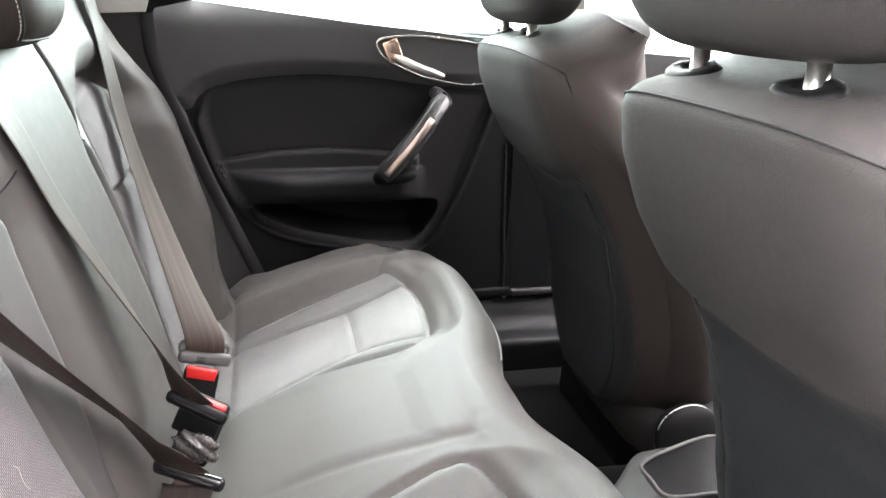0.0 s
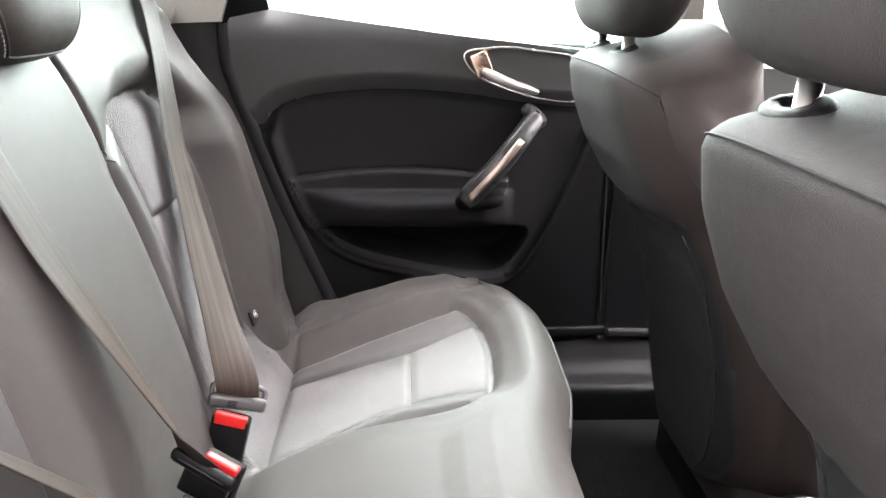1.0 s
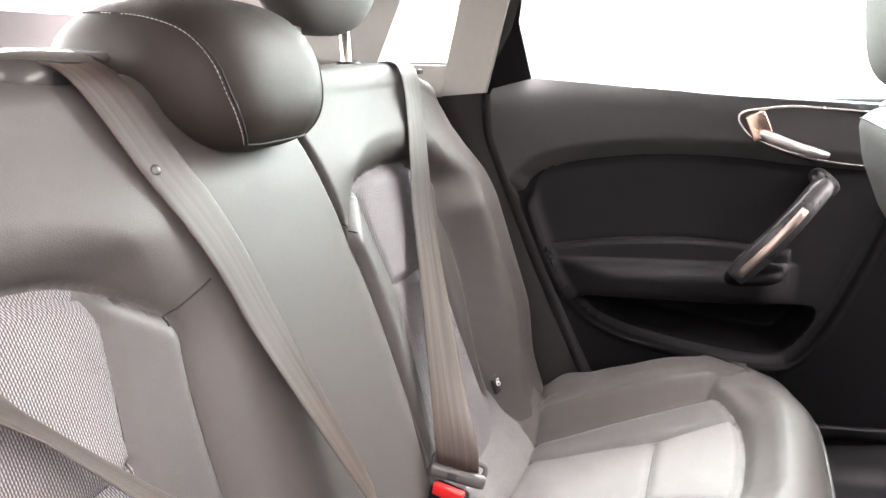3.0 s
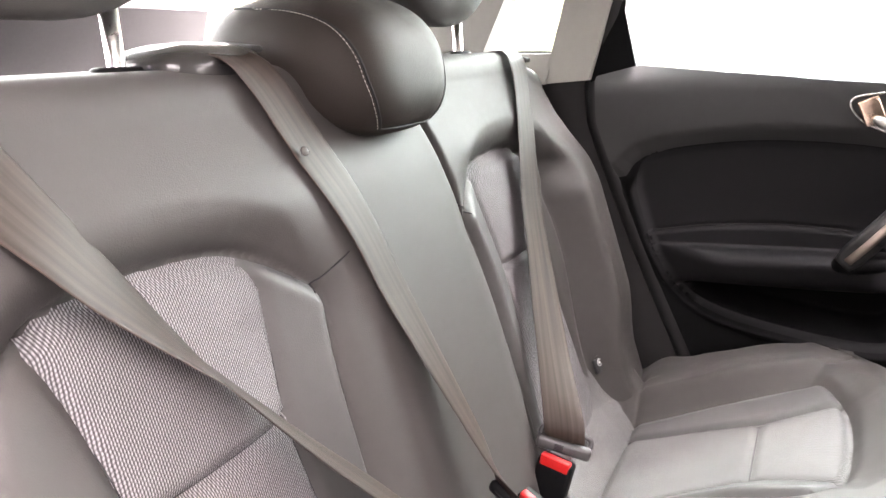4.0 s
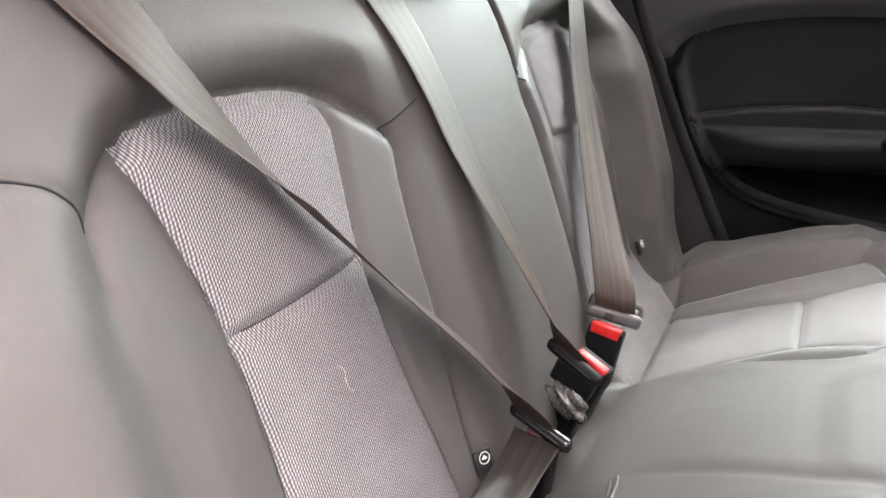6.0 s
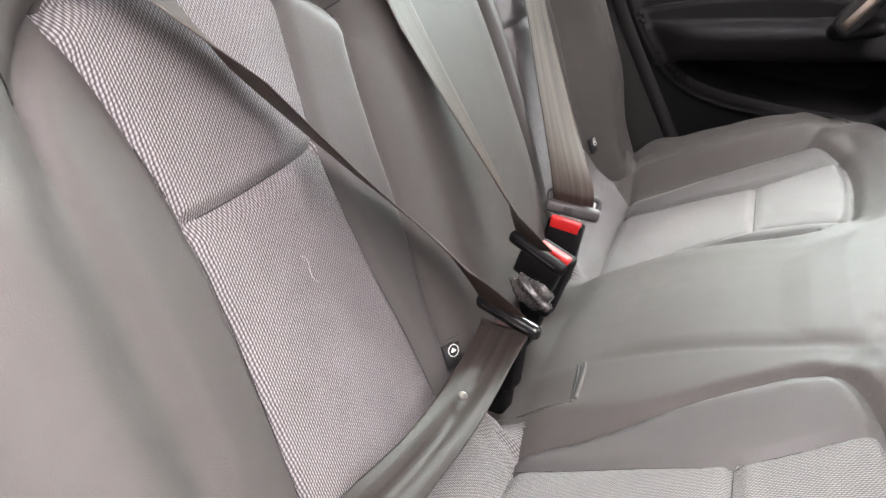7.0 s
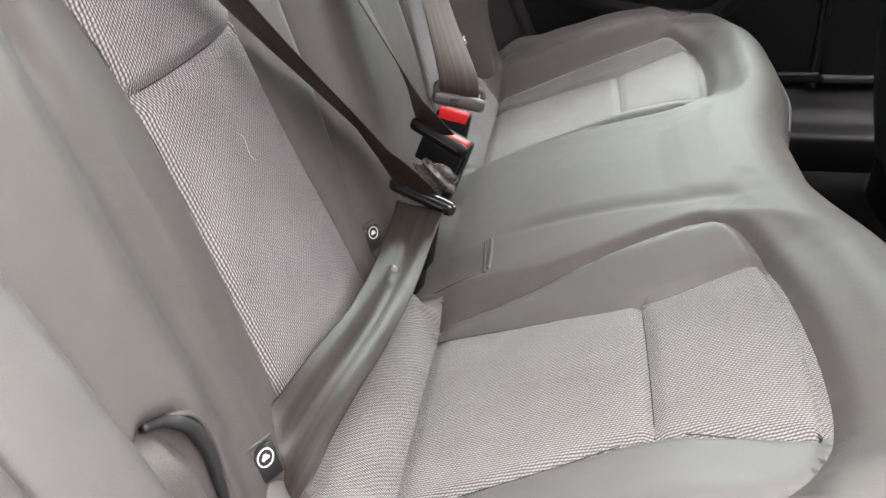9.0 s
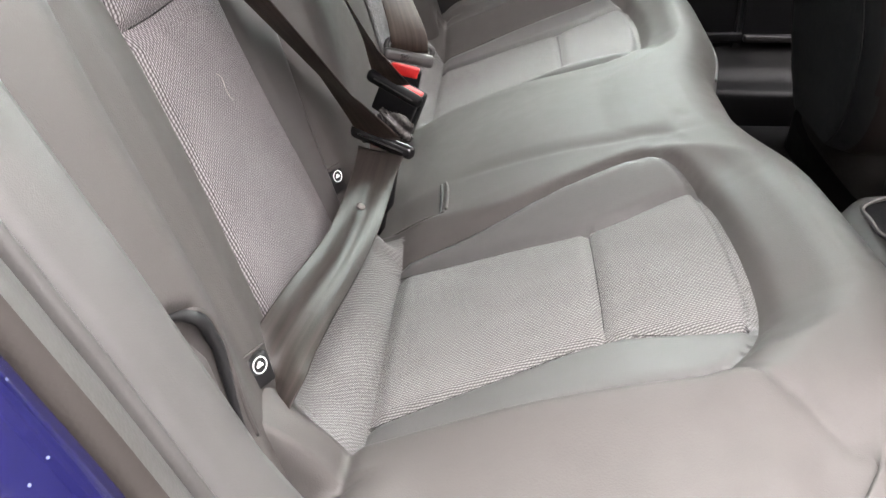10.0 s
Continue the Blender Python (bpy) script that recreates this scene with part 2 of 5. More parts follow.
def tube(pts, r, sides=8, closed=False, caps=True):
    p = np.asarray(pts, float)
    k = len(p)
    verts, faces = [], []
    ref = np.array((0.13, 0.31, 0.94))
    for i in range(k):
        a = p[(i - 1) % k] if closed or i else p[0]
        b = p[(i + 1) % k] if closed or i < k - 1 else p[-1]
        t = b - a
        t /= max(np.linalg.norm(t), 1e-9)
        u = np.cross(t, ref)
        u /= max(np.linalg.norm(u), 1e-9)
        w = np.cross(t, u)
        rad = r[i] if np.ndim(r) else r
        for j in range(sides):
            q = 2 * math.pi * j / sides
            verts.append(p[i] + rad * (u * math.cos(q) + w * math.sin(q)))
    for i in range(k if closed else k - 1):
        for j in range(sides):
            a, b = i * sides + j, i * sides + (j + 1) % sides
            c, d = ((i + 1) % k) * sides + (j + 1) % sides, ((i + 1) % k) * sides + j
            faces.append((a, b, c, d))
    if caps and not closed:
        faces.append(tuple(range(sides))[::-1])
        faces.append(tuple((k - 1) * sides + j for j in range(sides)))
    return mesh("tube", verts, faces)


def sweep(profile, path, close_profile=False):
    """Rows of points: profile is a list of functions of the path index, giving points."""
    rows = np.array([[f(i) for f in profile] for i in range(path)])
    n, m = rows.shape[:2]
    faces = []
    for i in range(n - 1):
        for j in range(m if close_profile else m - 1):
            faces.append((i * m + j, i * m + (j + 1) % m, (i + 1) * m + (j + 1) % m, (i + 1) * m + j))
    return mesh("sweep", rows.reshape(-1, 3), faces)


def ribbon(pts, sides, width, thick=0.0014, cup=0.0, ridge=0.0):
    """A strap: centre line, width directions, a thin closed section."""
    p, s = np.asarray(pts, float), np.asarray(sides, float)
    k = len(p)
    verts, faces, uvs = [], [], []
    run = 0.0
    cols = (-0.5, -0.47, -0.36, -0.24, -0.12, 0.0, 0.12, 0.24, 0.36, 0.47, 0.5)
    m = len(cols)
    for i in range(k):
        t = p[min(i + 1, k - 1)] - p[max(i - 1, 0)]
        t /= max(np.linalg.norm(t), 1e-9)
        d = s[i] - t * np.dot(s[i], t)
        d /= max(np.linalg.norm(d), 1e-9)
        nrm = np.cross(t, d)
        if i:
            run += np.linalg.norm(p[i] - p[i - 1])
        wd = width[i] if np.ndim(width) else width
        for side in (1, -1):
            for c in cols:
                lift = cup * (1 - (2 * c) ** 2) + ridge * math.cos(4 * math.pi * c) * math.sin(math.pi * i / (k - 1))
                edge = 0.3 if abs(c) == 0.5 else 1.0
                verts.append(p[i] + d * c * wd + nrm * (side * thick / 2 * edge + lift))
                uvs.append((run, c * wd))
    q = 2 * m
    for i in range(k - 1):
        a, b = i * q, (i + 1) * q
        for j in range(m - 1):
            faces.append((a + j, b + j, b + j + 1, a + j + 1))
            faces.append((a + m + j + 1, b + m + j + 1, b + m + j, a + m + j))
        faces.append((a + m - 1, b + m - 1, b + q - 1, a + q - 1))
        faces.append((a, a + m, b + m, b))
    faces.append(tuple(range(m)) + tuple(range(q - 1, m - 1, -1)))
    e = (k - 1) * q
    faces.append(tuple(e + j for j in range(m - 1, -1, -1)) + tuple(e + m + j for j in range(m)))
    return mesh("ribbon", verts, faces, uvs)


def blob(half, at=(0, 0, 0), power=(2.6, 2.6, 2.6), rot=(0, 0, 0), nu=48, nv=28, shape=None):
    """A rounded cushion: superellipsoid, with an optional reshaping of its unit points."""
    verts, faces = [], []

    def sp(v, e):
        return math.copysign(abs(v) ** (2 / e), v)
    for i in range(nv + 1):
        a = -math.pi / 2 + math.pi * i / nv
        for j in range(nu):
            b = 2 * math.pi * j / nu
            q = Vector((sp(math.cos(a), power[2]) * sp(math.cos(b), power[0]), sp(math.cos(a), power[2]) * sp(math.sin(b), power[1]), sp(math.sin(a), power[2])))
            if shape:
                q = shape(q)
            verts.append(Vector((q.x * half[0], q.y * half[1], q.z * half[2])))
    for i in range(nv):
        for j in range(nu):
            faces.append((i * nu + j, i * nu + (j + 1) % nu, (i + 1) * nu + (j + 1) % nu, (i + 1) * nu + j))
    m = pose(*at, *rot)
    return mesh("blob", [m @ v for v in verts], faces)


def smooth(x, a=0.0, b=1.0):
    s = np.clip((np.asarray(x, float) - a) / (b - a), 0, 1)
    return s * s * (3 - 2 * s)


def chaikin(pts, times=2, closed=True):
    p = np.asarray(pts, float)
    for _ in range(times):
        q = np.roll(p, -1, axis=0)
        if closed:
            p = np.stack([0.75 * p + 0.25 * q, 0.25 * p + 0.75 * q], 1).reshape(-1, p.shape[1])
        else:
            a, b = p[:-1], p[1:]
            mid = np.stack([0.75 * a + 0.25 * b, 0.25 * a + 0.75 * b], 1).reshape(-1, p.shape[1])
            p = np.vstack([p[:1], mid, p[-1:]])
    return p


def outline(pts, rounds=2):
    """Signed distance to a closed outline: negative inside."""
    p = chaikin(pts, rounds) if rounds else np.asarray(pts, float)
    q = np.roll(p, -1, axis=0)

    def d(u, v):
        u, v = np.asarray(u, float), np.asarray(v, float)
        best = np.full(u.shape, 1e9)
        inside = np.zeros(u.shape, bool)
        for (ax, ay), (bx, by) in zip(p, q):
            ex, ey = bx - ax, by - ay
            s = np.clip(((u - ax) * ex + (v - ay) * ey) / max(ex * ex + ey * ey, 1e-12), 0, 1)
            best = np.minimum(best, (u - ax - s * ex) ** 2 + (v - ay - s * ey) ** 2)
            cross = (ay > v) != (by > v)
            inside ^= cross & (u < ex * (v - ay) / (ey if abs(ey) > 1e-12 else 1e-12) + ax)
        return np.where(inside, -1, 1) * np.sqrt(best)
    return d


def away(pts):
    """Distance to an open line."""
    p = np.asarray(pts, float)

    def d(u, v):
        best = np.full(np.shape(u), 1e9)
        for (ax, ay), (bx, by) in zip(p[:-1], p[1:]):
            ex, ey = bx - ax, by - ay
            s = np.clip(((u - ax) * ex + (v - ay) * ey) / max(ex * ex + ey * ey, 1e-12), 0, 1)
            best = np.minimum(best, (u - ax - s * ex) ** 2 + (v - ay - s * ey) ** 2)
        return np.sqrt(best)
    return d


def sheet(us, vs, fields, place, region):
    """A fine surface over a plan, its grid pulled onto the borders of the fields, split into regions.
    Returns {region: mesh}."""
    U, V = np.meshgrid(us, vs, indexing="ij")
    cell = min(abs(us[1] - us[0]), abs(vs[1] - vs[0]))
    for f in fields:
        d = f(U, V)
        h = 1e-4
        gu, gv = (f(U + h, V) - f(U - h, V)) / (2 * h), (f(U, V + h) - f(U, V - h)) / (2 * h)
        k = np.where((np.abs(d) < 0.52 * cell) & (np.hypot(gu, gv) > 0.5), 1.0, 0.0)
        U, V = U - d * gu * k, V - d * gv * k
    P = place(U, V)
    n, m = U.shape
    ids = np.arange(n * m).reshape(n, m)
    # weld neighbours that were pulled onto the same spot
    same = np.arange(n * m)
    for a, b, near in ((ids[:-1, :], ids[1:, :], np.hypot(U[1:] - U[:-1], V[1:] - V[:-1])), (ids[:, :-1], ids[:, 1:], np.hypot(U[:, 1:] - U[:, :-1], V[:, 1:] - V[:, :-1]))):
        hit = near < 0.4 * cell
        same[b[hit]] = same[a[hit]]
    same = same[same]
    sq = np.stack([ids[:-1, :-1], ids[1:, :-1], ids[1:, 1:], ids[:-1, 1:]], -1).reshape(-1, 4)
    near_edge = np.min([np.abs(f(U, V)) for f in fields], axis=0).ravel()
    e = near_edge[sq]
    flip = (e[:, 1] + e[:, 3] < e[:, 0] + e[:, 2])[:, None]
    quads = np.vstack([np.where(flip, sq[:, [0, 1, 3]], sq[:, [0, 1, 2]]), np.where(flip, sq[:, [1, 2, 3]], sq[:, [0, 2, 3]])])
    quads = same[quads]
    quads = quads[(quads[:, 0] != quads[:, 1]) & (quads[:, 1] != quads[:, 2]) & (quads[:, 0] != quads[:, 2])]
    uc, vc = U.ravel()[quads].mean(1), V.ravel()[quads].mean(1)
    reg = region(uc, vc)
    pts, uv = P.reshape(-1, 3), np.stack([U.ravel(), V.ravel()], 1)
    out = {}
    for key in np.unique(reg):
        if key < 0:
            continue
        q = quads[reg == key]
        used, inv = np.unique(q, return_inverse=True)
        out[int(key)] = mesh("sheet", pts[used], inv.reshape(-1, 3), uv[used])
    return out


def stitches(line, parent, label, dash=0.0032, gap=0.0022, r=0.0006):
    """A row of thread dashes along a line, as one part."""
    p = np.asarray(line, float)
    run = np.concatenate([[0], np.cumsum(np.linalg.norm(np.diff(p, axis=0), axis=1))])
    verts, faces = [], []
    s = 0.0
    while s + dash < run[-1]:
        ends = [np.array([np.interp(q, run, p[:, i]) for i in range(3)]) for q in (s, s + dash)]
        t = tube(ends, r, 5)
        k = len(verts)
        verts += [tuple(v.co) for v in t.vertices]
        faces += [tuple(k + j for j in f.vertices) for f in t.polygons]
        bpy.data.meshes.remove(t)
        s += dash + gap
    return link("stitching", mesh("stitching", verts, faces), STITCH, parent, label)


def seam(name, pts, r, mat, parent, steps=5):
    return link(name, tube(resample(pts, steps), r, 6), mat, parent)


MID = 0.78          # the car's centre line, across
C = MID

# ---------------------------------------------------------------- ground and surroundings
gm = mesh("ground", [(-400, -400, 0), (400, -400, 0), (400, 400, 0), (-400, 400, 0)], [(0, 1, 2, 3)])
tagged(link("ground", gm, ASPHALT), "pale worn concrete parking ground under the car", "ground", kind="structure")


def bank(name, y0, y1, z1, x0, x1):
    """A low uneven bank of dry grass."""
    nx, ny = 120, 14
    verts, faces = [], []
    for i in range(nx + 1):
        for j in range(ny + 1):
            x, y = x0 + (x1 - x0) * i / nx, y0 + (y1 - y0) * j / ny
            k = j / ny
            z = (z1 * smooth(k) + 0.25 * k * noise.noise(Vector((x * 0.3, y * 0.5, 0)))) * float(smooth(x1 - x, 0, 1.5))
            verts.append((x, y, max(float(z), 0.004)))
    for i in range(nx):
        for j in range(ny):
            a = i * (ny + 1) + j
            faces.append((a, a + ny + 1, a + ny + 2, a + 1))
    return link(name, mesh(name, verts, faces), GRASS)


tagged(bank("grass_bank", 5.0, 13.0, 4.5, -40, -1.0), "low bank of dry yellowish grass beyond the parking ground", "grass", kind="stuff")

# unseen wall, added to cut the light entering by the open near door
BLOCKER_WALL = material("blocker_wall_grey", (0.08, 0.078, 0.078), 0.9, 0.2, 20, 0.6, 60)
tagged(link("light_blocking_wall", rbox((16.0, 0.25, 2.2), (0.5, -1.6, 1.1), 0.01), BLOCKER_WALL), "unseen plain wall added to block light from the near side", "wall", kind="structure")

# ---------------------------------------------------------------- rear seat cushion
FAB = [(-0.052, 0.184), (0.0, 0.192), (0.053, 0.200), (0.124, 0.209), (0.168, 0.199), (0.209, 0.184), (0.218, 0.19), (0.2225, 0.236), (0.2245, 0.30), (0.2225, 0.352),
       (0.218, 0.381), (0.208, 0.383), (0.17, 0.371), (0.124, 0.359), (0.053, 0.371), (0.0, 0.378), (-0.052, 0.387), (-0.10, 0.387), (-0.10, 0.184)]
WELL = [(-0.05, 0.168), (0.025, 0.164), (0.08, 0.152), (0.134, 0.138), (0.173, 0.130), (0.198, 0.141), (0.215, 0.17), (0.225, 0.21), (0.229, 0.26), (0.230, 0.31), (0.227, 0.36),
        (0.221, 0.385), (0.212, 0.402), (0.202, 0.418), (0.191, 0.430), (0.181, 0.4335), (0.15, 0.432), (0.09, 0.427), (0.03, 0.424), (-0.05, 0.426), (-0.10, 0.428), (-0.10, 0.168)]
d_fab, d_well = outline(FAB, 1), outline(WELL, 2)
d_crease = away([(0.172, 0.141), (0.183, 0.129), (0.2, 0.111), (0.219, 0.091), (0.24, 0.07)])
d_corner = away([(0.180, 0.434), (0.191, 0.455), (0.203, 0.473), (0.213, 0.485), (0.227, 0.515)])
BACK = -0.052        # seam between the sitting face and the rear roll


def cushion_place(u, y):
    w = np.abs(y - C)
    zb = np.interp(u, [-0.14, -0.06, 0.0, 0.06, 0.124, 0.18, 0.22, 0.26, 0.30], [0.445, 0.452, 0.478, 0.505, 0.531, 0.553, 0.566, 0.573, 0.574])
    df, dw = d_fab(u, w), d_well(u, w)
    wing = np.clip(df, 0, 0.05) / 0.05
    # on the outer side the wing lies low and the bolster stands over it with a steep flank
    side = smooth(w, 0.355, 0.385) * (1 - smooth(u, 0.17, 0.215))
    ring = smooth(dw, -0.004, 0.036)
    outer = smooth(w, 0.37, 0.43) * (1 - smooth(u, 0.16, 0.21))
    amp = 0.003 + 0.016 * smooth(w, 0.08, 0.42) + 0.003 * smooth(u, 0.17, 0.25) * smooth(w, 0.1, 0.24)
    h = (0.023 - 0.012 * side) * wing + 0.034 * side * smooth(dw, -0.002, 0.036) + amp * (1 - 0.75 * outer) * ring
    h += 0.004 * (1 - np.exp(-(np.minimum(df, 0) / 0.03) ** 2))
    h -= 0.005 * np.exp(-(df / 0.0045) ** 2) * (u > BACK)
    h -= 0.0085 * (1 - 0.5 * side) * np.exp(-(dw / 0.006) ** 2) * (u > BACK - 0.02)
    h -= 0.006 * np.exp(-((u - 0.124) / 0.005) ** 2) * (df < 0)
    h -= 0.0022 * np.exp(-(d_crease(u, w) / 0.010) ** 2) * (y < C) + 0.003 * np.exp(-(d_corner(u, w) / 0.005) ** 2)
    # rear roll up against the backrest
    inroll = smooth(w, 0.138, 0.166) * (1 - smooth(w, 0.485, 0.505))
    k = np.clip((BACK - u) / 0.065, 0, 1)
    h += inroll * 0.055 * np.sin(k * math.pi / 2)
    h -= inroll * 0.006 * np.exp(-((u - BACK) / 0.006) ** 2)
    h *= np.where(u < -0.02, np.maximum(smooth(u, -0.14, -0.02), inroll), 1)
    # outer flank by the door
    h -= 0.10 * np.clip((w - 0.545) / 0.085, 0, 1) ** 2.2
    h -= 0.012 * smooth(w, 0.44, 0.58) * smooth(u, 0.12, 0.27)
    # the front of the ring slopes down towards the knees
    h -= (0.010 + 0.014 * smooth(w, 0.3, 0.45) * (y > C)) * smooth(u, 0.08, 0.26) * smooth(dw, -0.002, 0.03)
    h += smooth(w, 0.46, 0.52) * (0.014 - 0.014 * smooth(u, -0.05, 0.02) - 0.006 * smooth(u, 0.02, 0.08))
    # the middle place stands a little proud of the near one, with a soft fold between
    step = np.interp(u, [-0.05, 0.03, 0.11, 0.16, 0.217, 0.25], [0.056, 0.061, 0.075, 0.086, 0.091, 0.088]) - (C - y)
    run = smooth(u, -0.03, 0.05) * (1 - smooth(u, 0.16, 0.29))
    h += 0.0035 * smooth(step, -0.012, 0.012) * (1 - smooth(w, 0.0, 0.13) * (y > C)) * run
    h -= 0.0012 * np.exp(-((step + 0.008) / 0.005) ** 2) * run
    # the sunk pocket round the buckle slit
    sunk = smooth(u, -0.0125, -0.0165) * smooth(w, 0.070, 0.128) * (1 - smooth(w, 0.129, 0.134)) * (y < C) * smooth(u, -0.12, -0.05)
    h -= 0.014 * sunk
    # front: rounded edge, then a face down to the floor
    xf = 0.293 + 0.027 * smooth(w, 0.04, 0.2) + np.where(y < C, 0.008, 0.0) * smooth(w, 0.04, 0.2) - 0.022 * smooth(w, 0.38, 0.5) - 0.085 * smooth(w, 0.48, 0.64)
    r = 0.052
    u0 = 0.15 + 0.085 * smooth(w, 0.06, 0.14)
    x = np.where(u < u0, u, u0 + (xf - r - u0) * (u - u0) / (0.27 - u0))
    th = np.clip((u - 0.27) / r, 0, math.pi / 2)
    x = np.where(u > 0.27, xf - r + r * np.sin(th), x)
    z = zb + h - r * (1 - np.cos(th)) * 1.15
    down = np.maximum(u - 0.27 - r * math.pi / 2, 0)
    z -= down
    x -= down * 0.12
    return np.stack([x, y, z], -1)


def cushion_region(u, y):
    w = np.abs(y - C)
    df, dw = d_fab(u, w), d_well(u, w)
    far = y > C
    out = np.full(u.shape, 10)                      # leather
    out = np.where(dw < 0, np.where(y - C > 0, 13, 12) + np.where(w > 0.29, 30, 0), out)
    fab = (df < 0) | ((dw < 0) & (u > 0.214) & (w > 0.195) & (w < 0.378))
    out = np.where(fab & (u > 0.124), np.where(far, 15, 14), out)
    out = np.where(fab & (u <= 0.124), np.where(far, 17, 16), out)
    roll = (u < BACK) & (w > 0.142) & (w < 0.428)
    out = np.where(roll, np.where(far, 19, 18), out)
    out = np.where((u < BACK) & ((w >= 0.428) | (w <= 0.142)), 10, out)
    return out


bench = thing("rear_seat_cushion", "grey leather rear bench cushion with two woven cloth inserts", "car seat", at=(0, 0, 0))
parts = sheet(np.arange(-0.125, 0.56, 0.0034), np.arange(C - 0.63, C + 0.6301, 0.0034),
              [lambda u, y: d_well(u, np.abs(y - C)), lambda u, y: d_fab(u, np.abs(y - C)), lambda u, y: np.where(d_fab(u, np.abs(y - C)) < 0.001, u - 0.124, 1.0),
               lambda u, y: np.where((np.abs(y - C) > 0.15) & (np.abs(y - C) < 0.44), u - BACK, 1.0), lambda u, y: np.where(u < BACK + 0.001, np.abs(y - C) - 0.428, 1.0), lambda u, y: np.where(u < BACK + 0.001, np.abs(y - C) - 0.142, 1.0)], cushion_place, cushion_region)
for key, nm, mt, lb in ((10, "leather_cover", LEATHER, "smooth grey leather cover"), (12, "side_panel", LEATHER_LIT_PIPING, "leather side panels, the light on them put into a paler colour"),
                        (13, "side_panel", LEATHER_LIT_PIPING, "leather side panels, the light on them put into a paler colour"), (42, "side_panel", LEATHER_LIT_PIPING, "leather side panels, the light on them put into a paler colour"), (43, "side_panel", LEATHER_LIT_PIPING, "leather side panels, the light on them put into a paler colour"), (14, "front_insert", CLOTH_FLAT, "woven cloth"), (15, "front_insert", CLOTH_FLAT, "woven cloth"),
                        (16, "seat_insert", CLOTH_FLAT, "woven cloth"), (17, "seat_insert", CLOTH_FLAT, "woven cloth"),
                        (18, "rear_roll", CLOTH_FLAT, "woven cloth roll"), (19, "rear_roll", CLOTH_FLAT, "woven cloth roll")):
    if key in parts:
        link(nm, parts[key], mt, bench, lb)


def on_cushion(u, w, side, up=0.0):
    y = C + side * w
    return cushion_place(np.array([u]), np.array([y]))[0] + np.array((0, 0, up))


for side in (-1, 1):
    # near-black tubes in the seam grooves put the grooves' shade into colour
    for line in ([(0.124, w) for w in np.linspace(0.213, 0.358, 12)], resample(FAB[:5], 3), resample(FAB[12:17], 3)):
        seam("insert_seam", [on_cushion(u, w, side, 0.0001) for u, w in line], 0.0005, SEAM, bench, 2)
    rows = [on_cushion(0.27 + 0.06, w, side, 0.0) for w in np.arange(0.11, 0.6, 0.02)]
    seam("piping", rows, 0.0022, LEATHER_LIT_PIPING, bench, 3)
stitches([on_cushion(0.348, w, -1, 0.001) + np.array((0.001, 0, 0)) for w in np.arange(0.30, 0.585, 0.01)], bench, "pale thread stitching")
base = rbox((0.36, 1.18, 0.16), (0.10, C, 0.345), 0.02)
link("base", base, PLASTIC, bench, "black plastic base")

# ---------------------------------------------------------------- rear backrest
BFAB = [(0.40, 0.185), (0.46, 0.19), (0.53, 0.198), (0.59, 0.205), (0.65, 0.216), (0.70, 0.222), (0.752, 0.225), (0.80, 0.216), (0.862, 0.204), (0.874, 0.24), (0.879, 0.288), (0.878, 0.34),
        (0.875, 0.372), (0.870, 0.402), (0.84, 0.390), (0.80, 0.381), (0.752, 0.373), (0.69, 0.373), (0.627, 0.378), (0.53, 0.388), (0.46, 0.405), (0.40, 0.41)]
BWELL = [(0.40, 0.166), (0.46, 0.168), (0.60, 0.168), (0.68, 0.164), (0.744, 0.162), (0.80, 0.155), (0.828, 0.146), (0.848, 0.170), (0.867, 0.2), (0.880, 0.235), (0.885, 0.288), (0.884, 0.34),
         (0.880, 0.378), (0.871, 0.394), (0.863, 0.412), (0.850, 0.429), (0.834, 0.438), (0.81, 0.443), (0.76, 0.447), (0.68, 0.449), (0.58, 0.451), (0.46, 0.456), (0.40, 0.458)]
d_bfab, d_bwell = outline(BFAB, 1), outline(BWELL, 2)
SIDE_GAP = [(0.664, 0.534), (0.656, 0.520), (0.636, 0.5105), (0.61, 0.5085), (0.585, 0.509), (0.555, 0.508)]
d_side = away(SIDE_GAP)
SHOULDER = [(0.840, 0.441), (0.851, 0.444), (0.864, 0.456), (0.8745, 0.471), (0.882, 0.50), (0.884, 0.57)]
d_shoulder = away(SHOULDER)
SPLIT_Z = [0.40, 0.61, 0.675, 0.736, 0.80, 0.859, 0.948, 1.2]
SPLIT_Y = [0.918, 0.924, 0.934, 0.934, 0.920, 0.899, 0.876, 0.868]


def split(z):
    return np.interp(z, SPLIT_Z, SPLIT_Y)


def lean(z):
    return -0.115 - 0.315 * (z - 0.54)


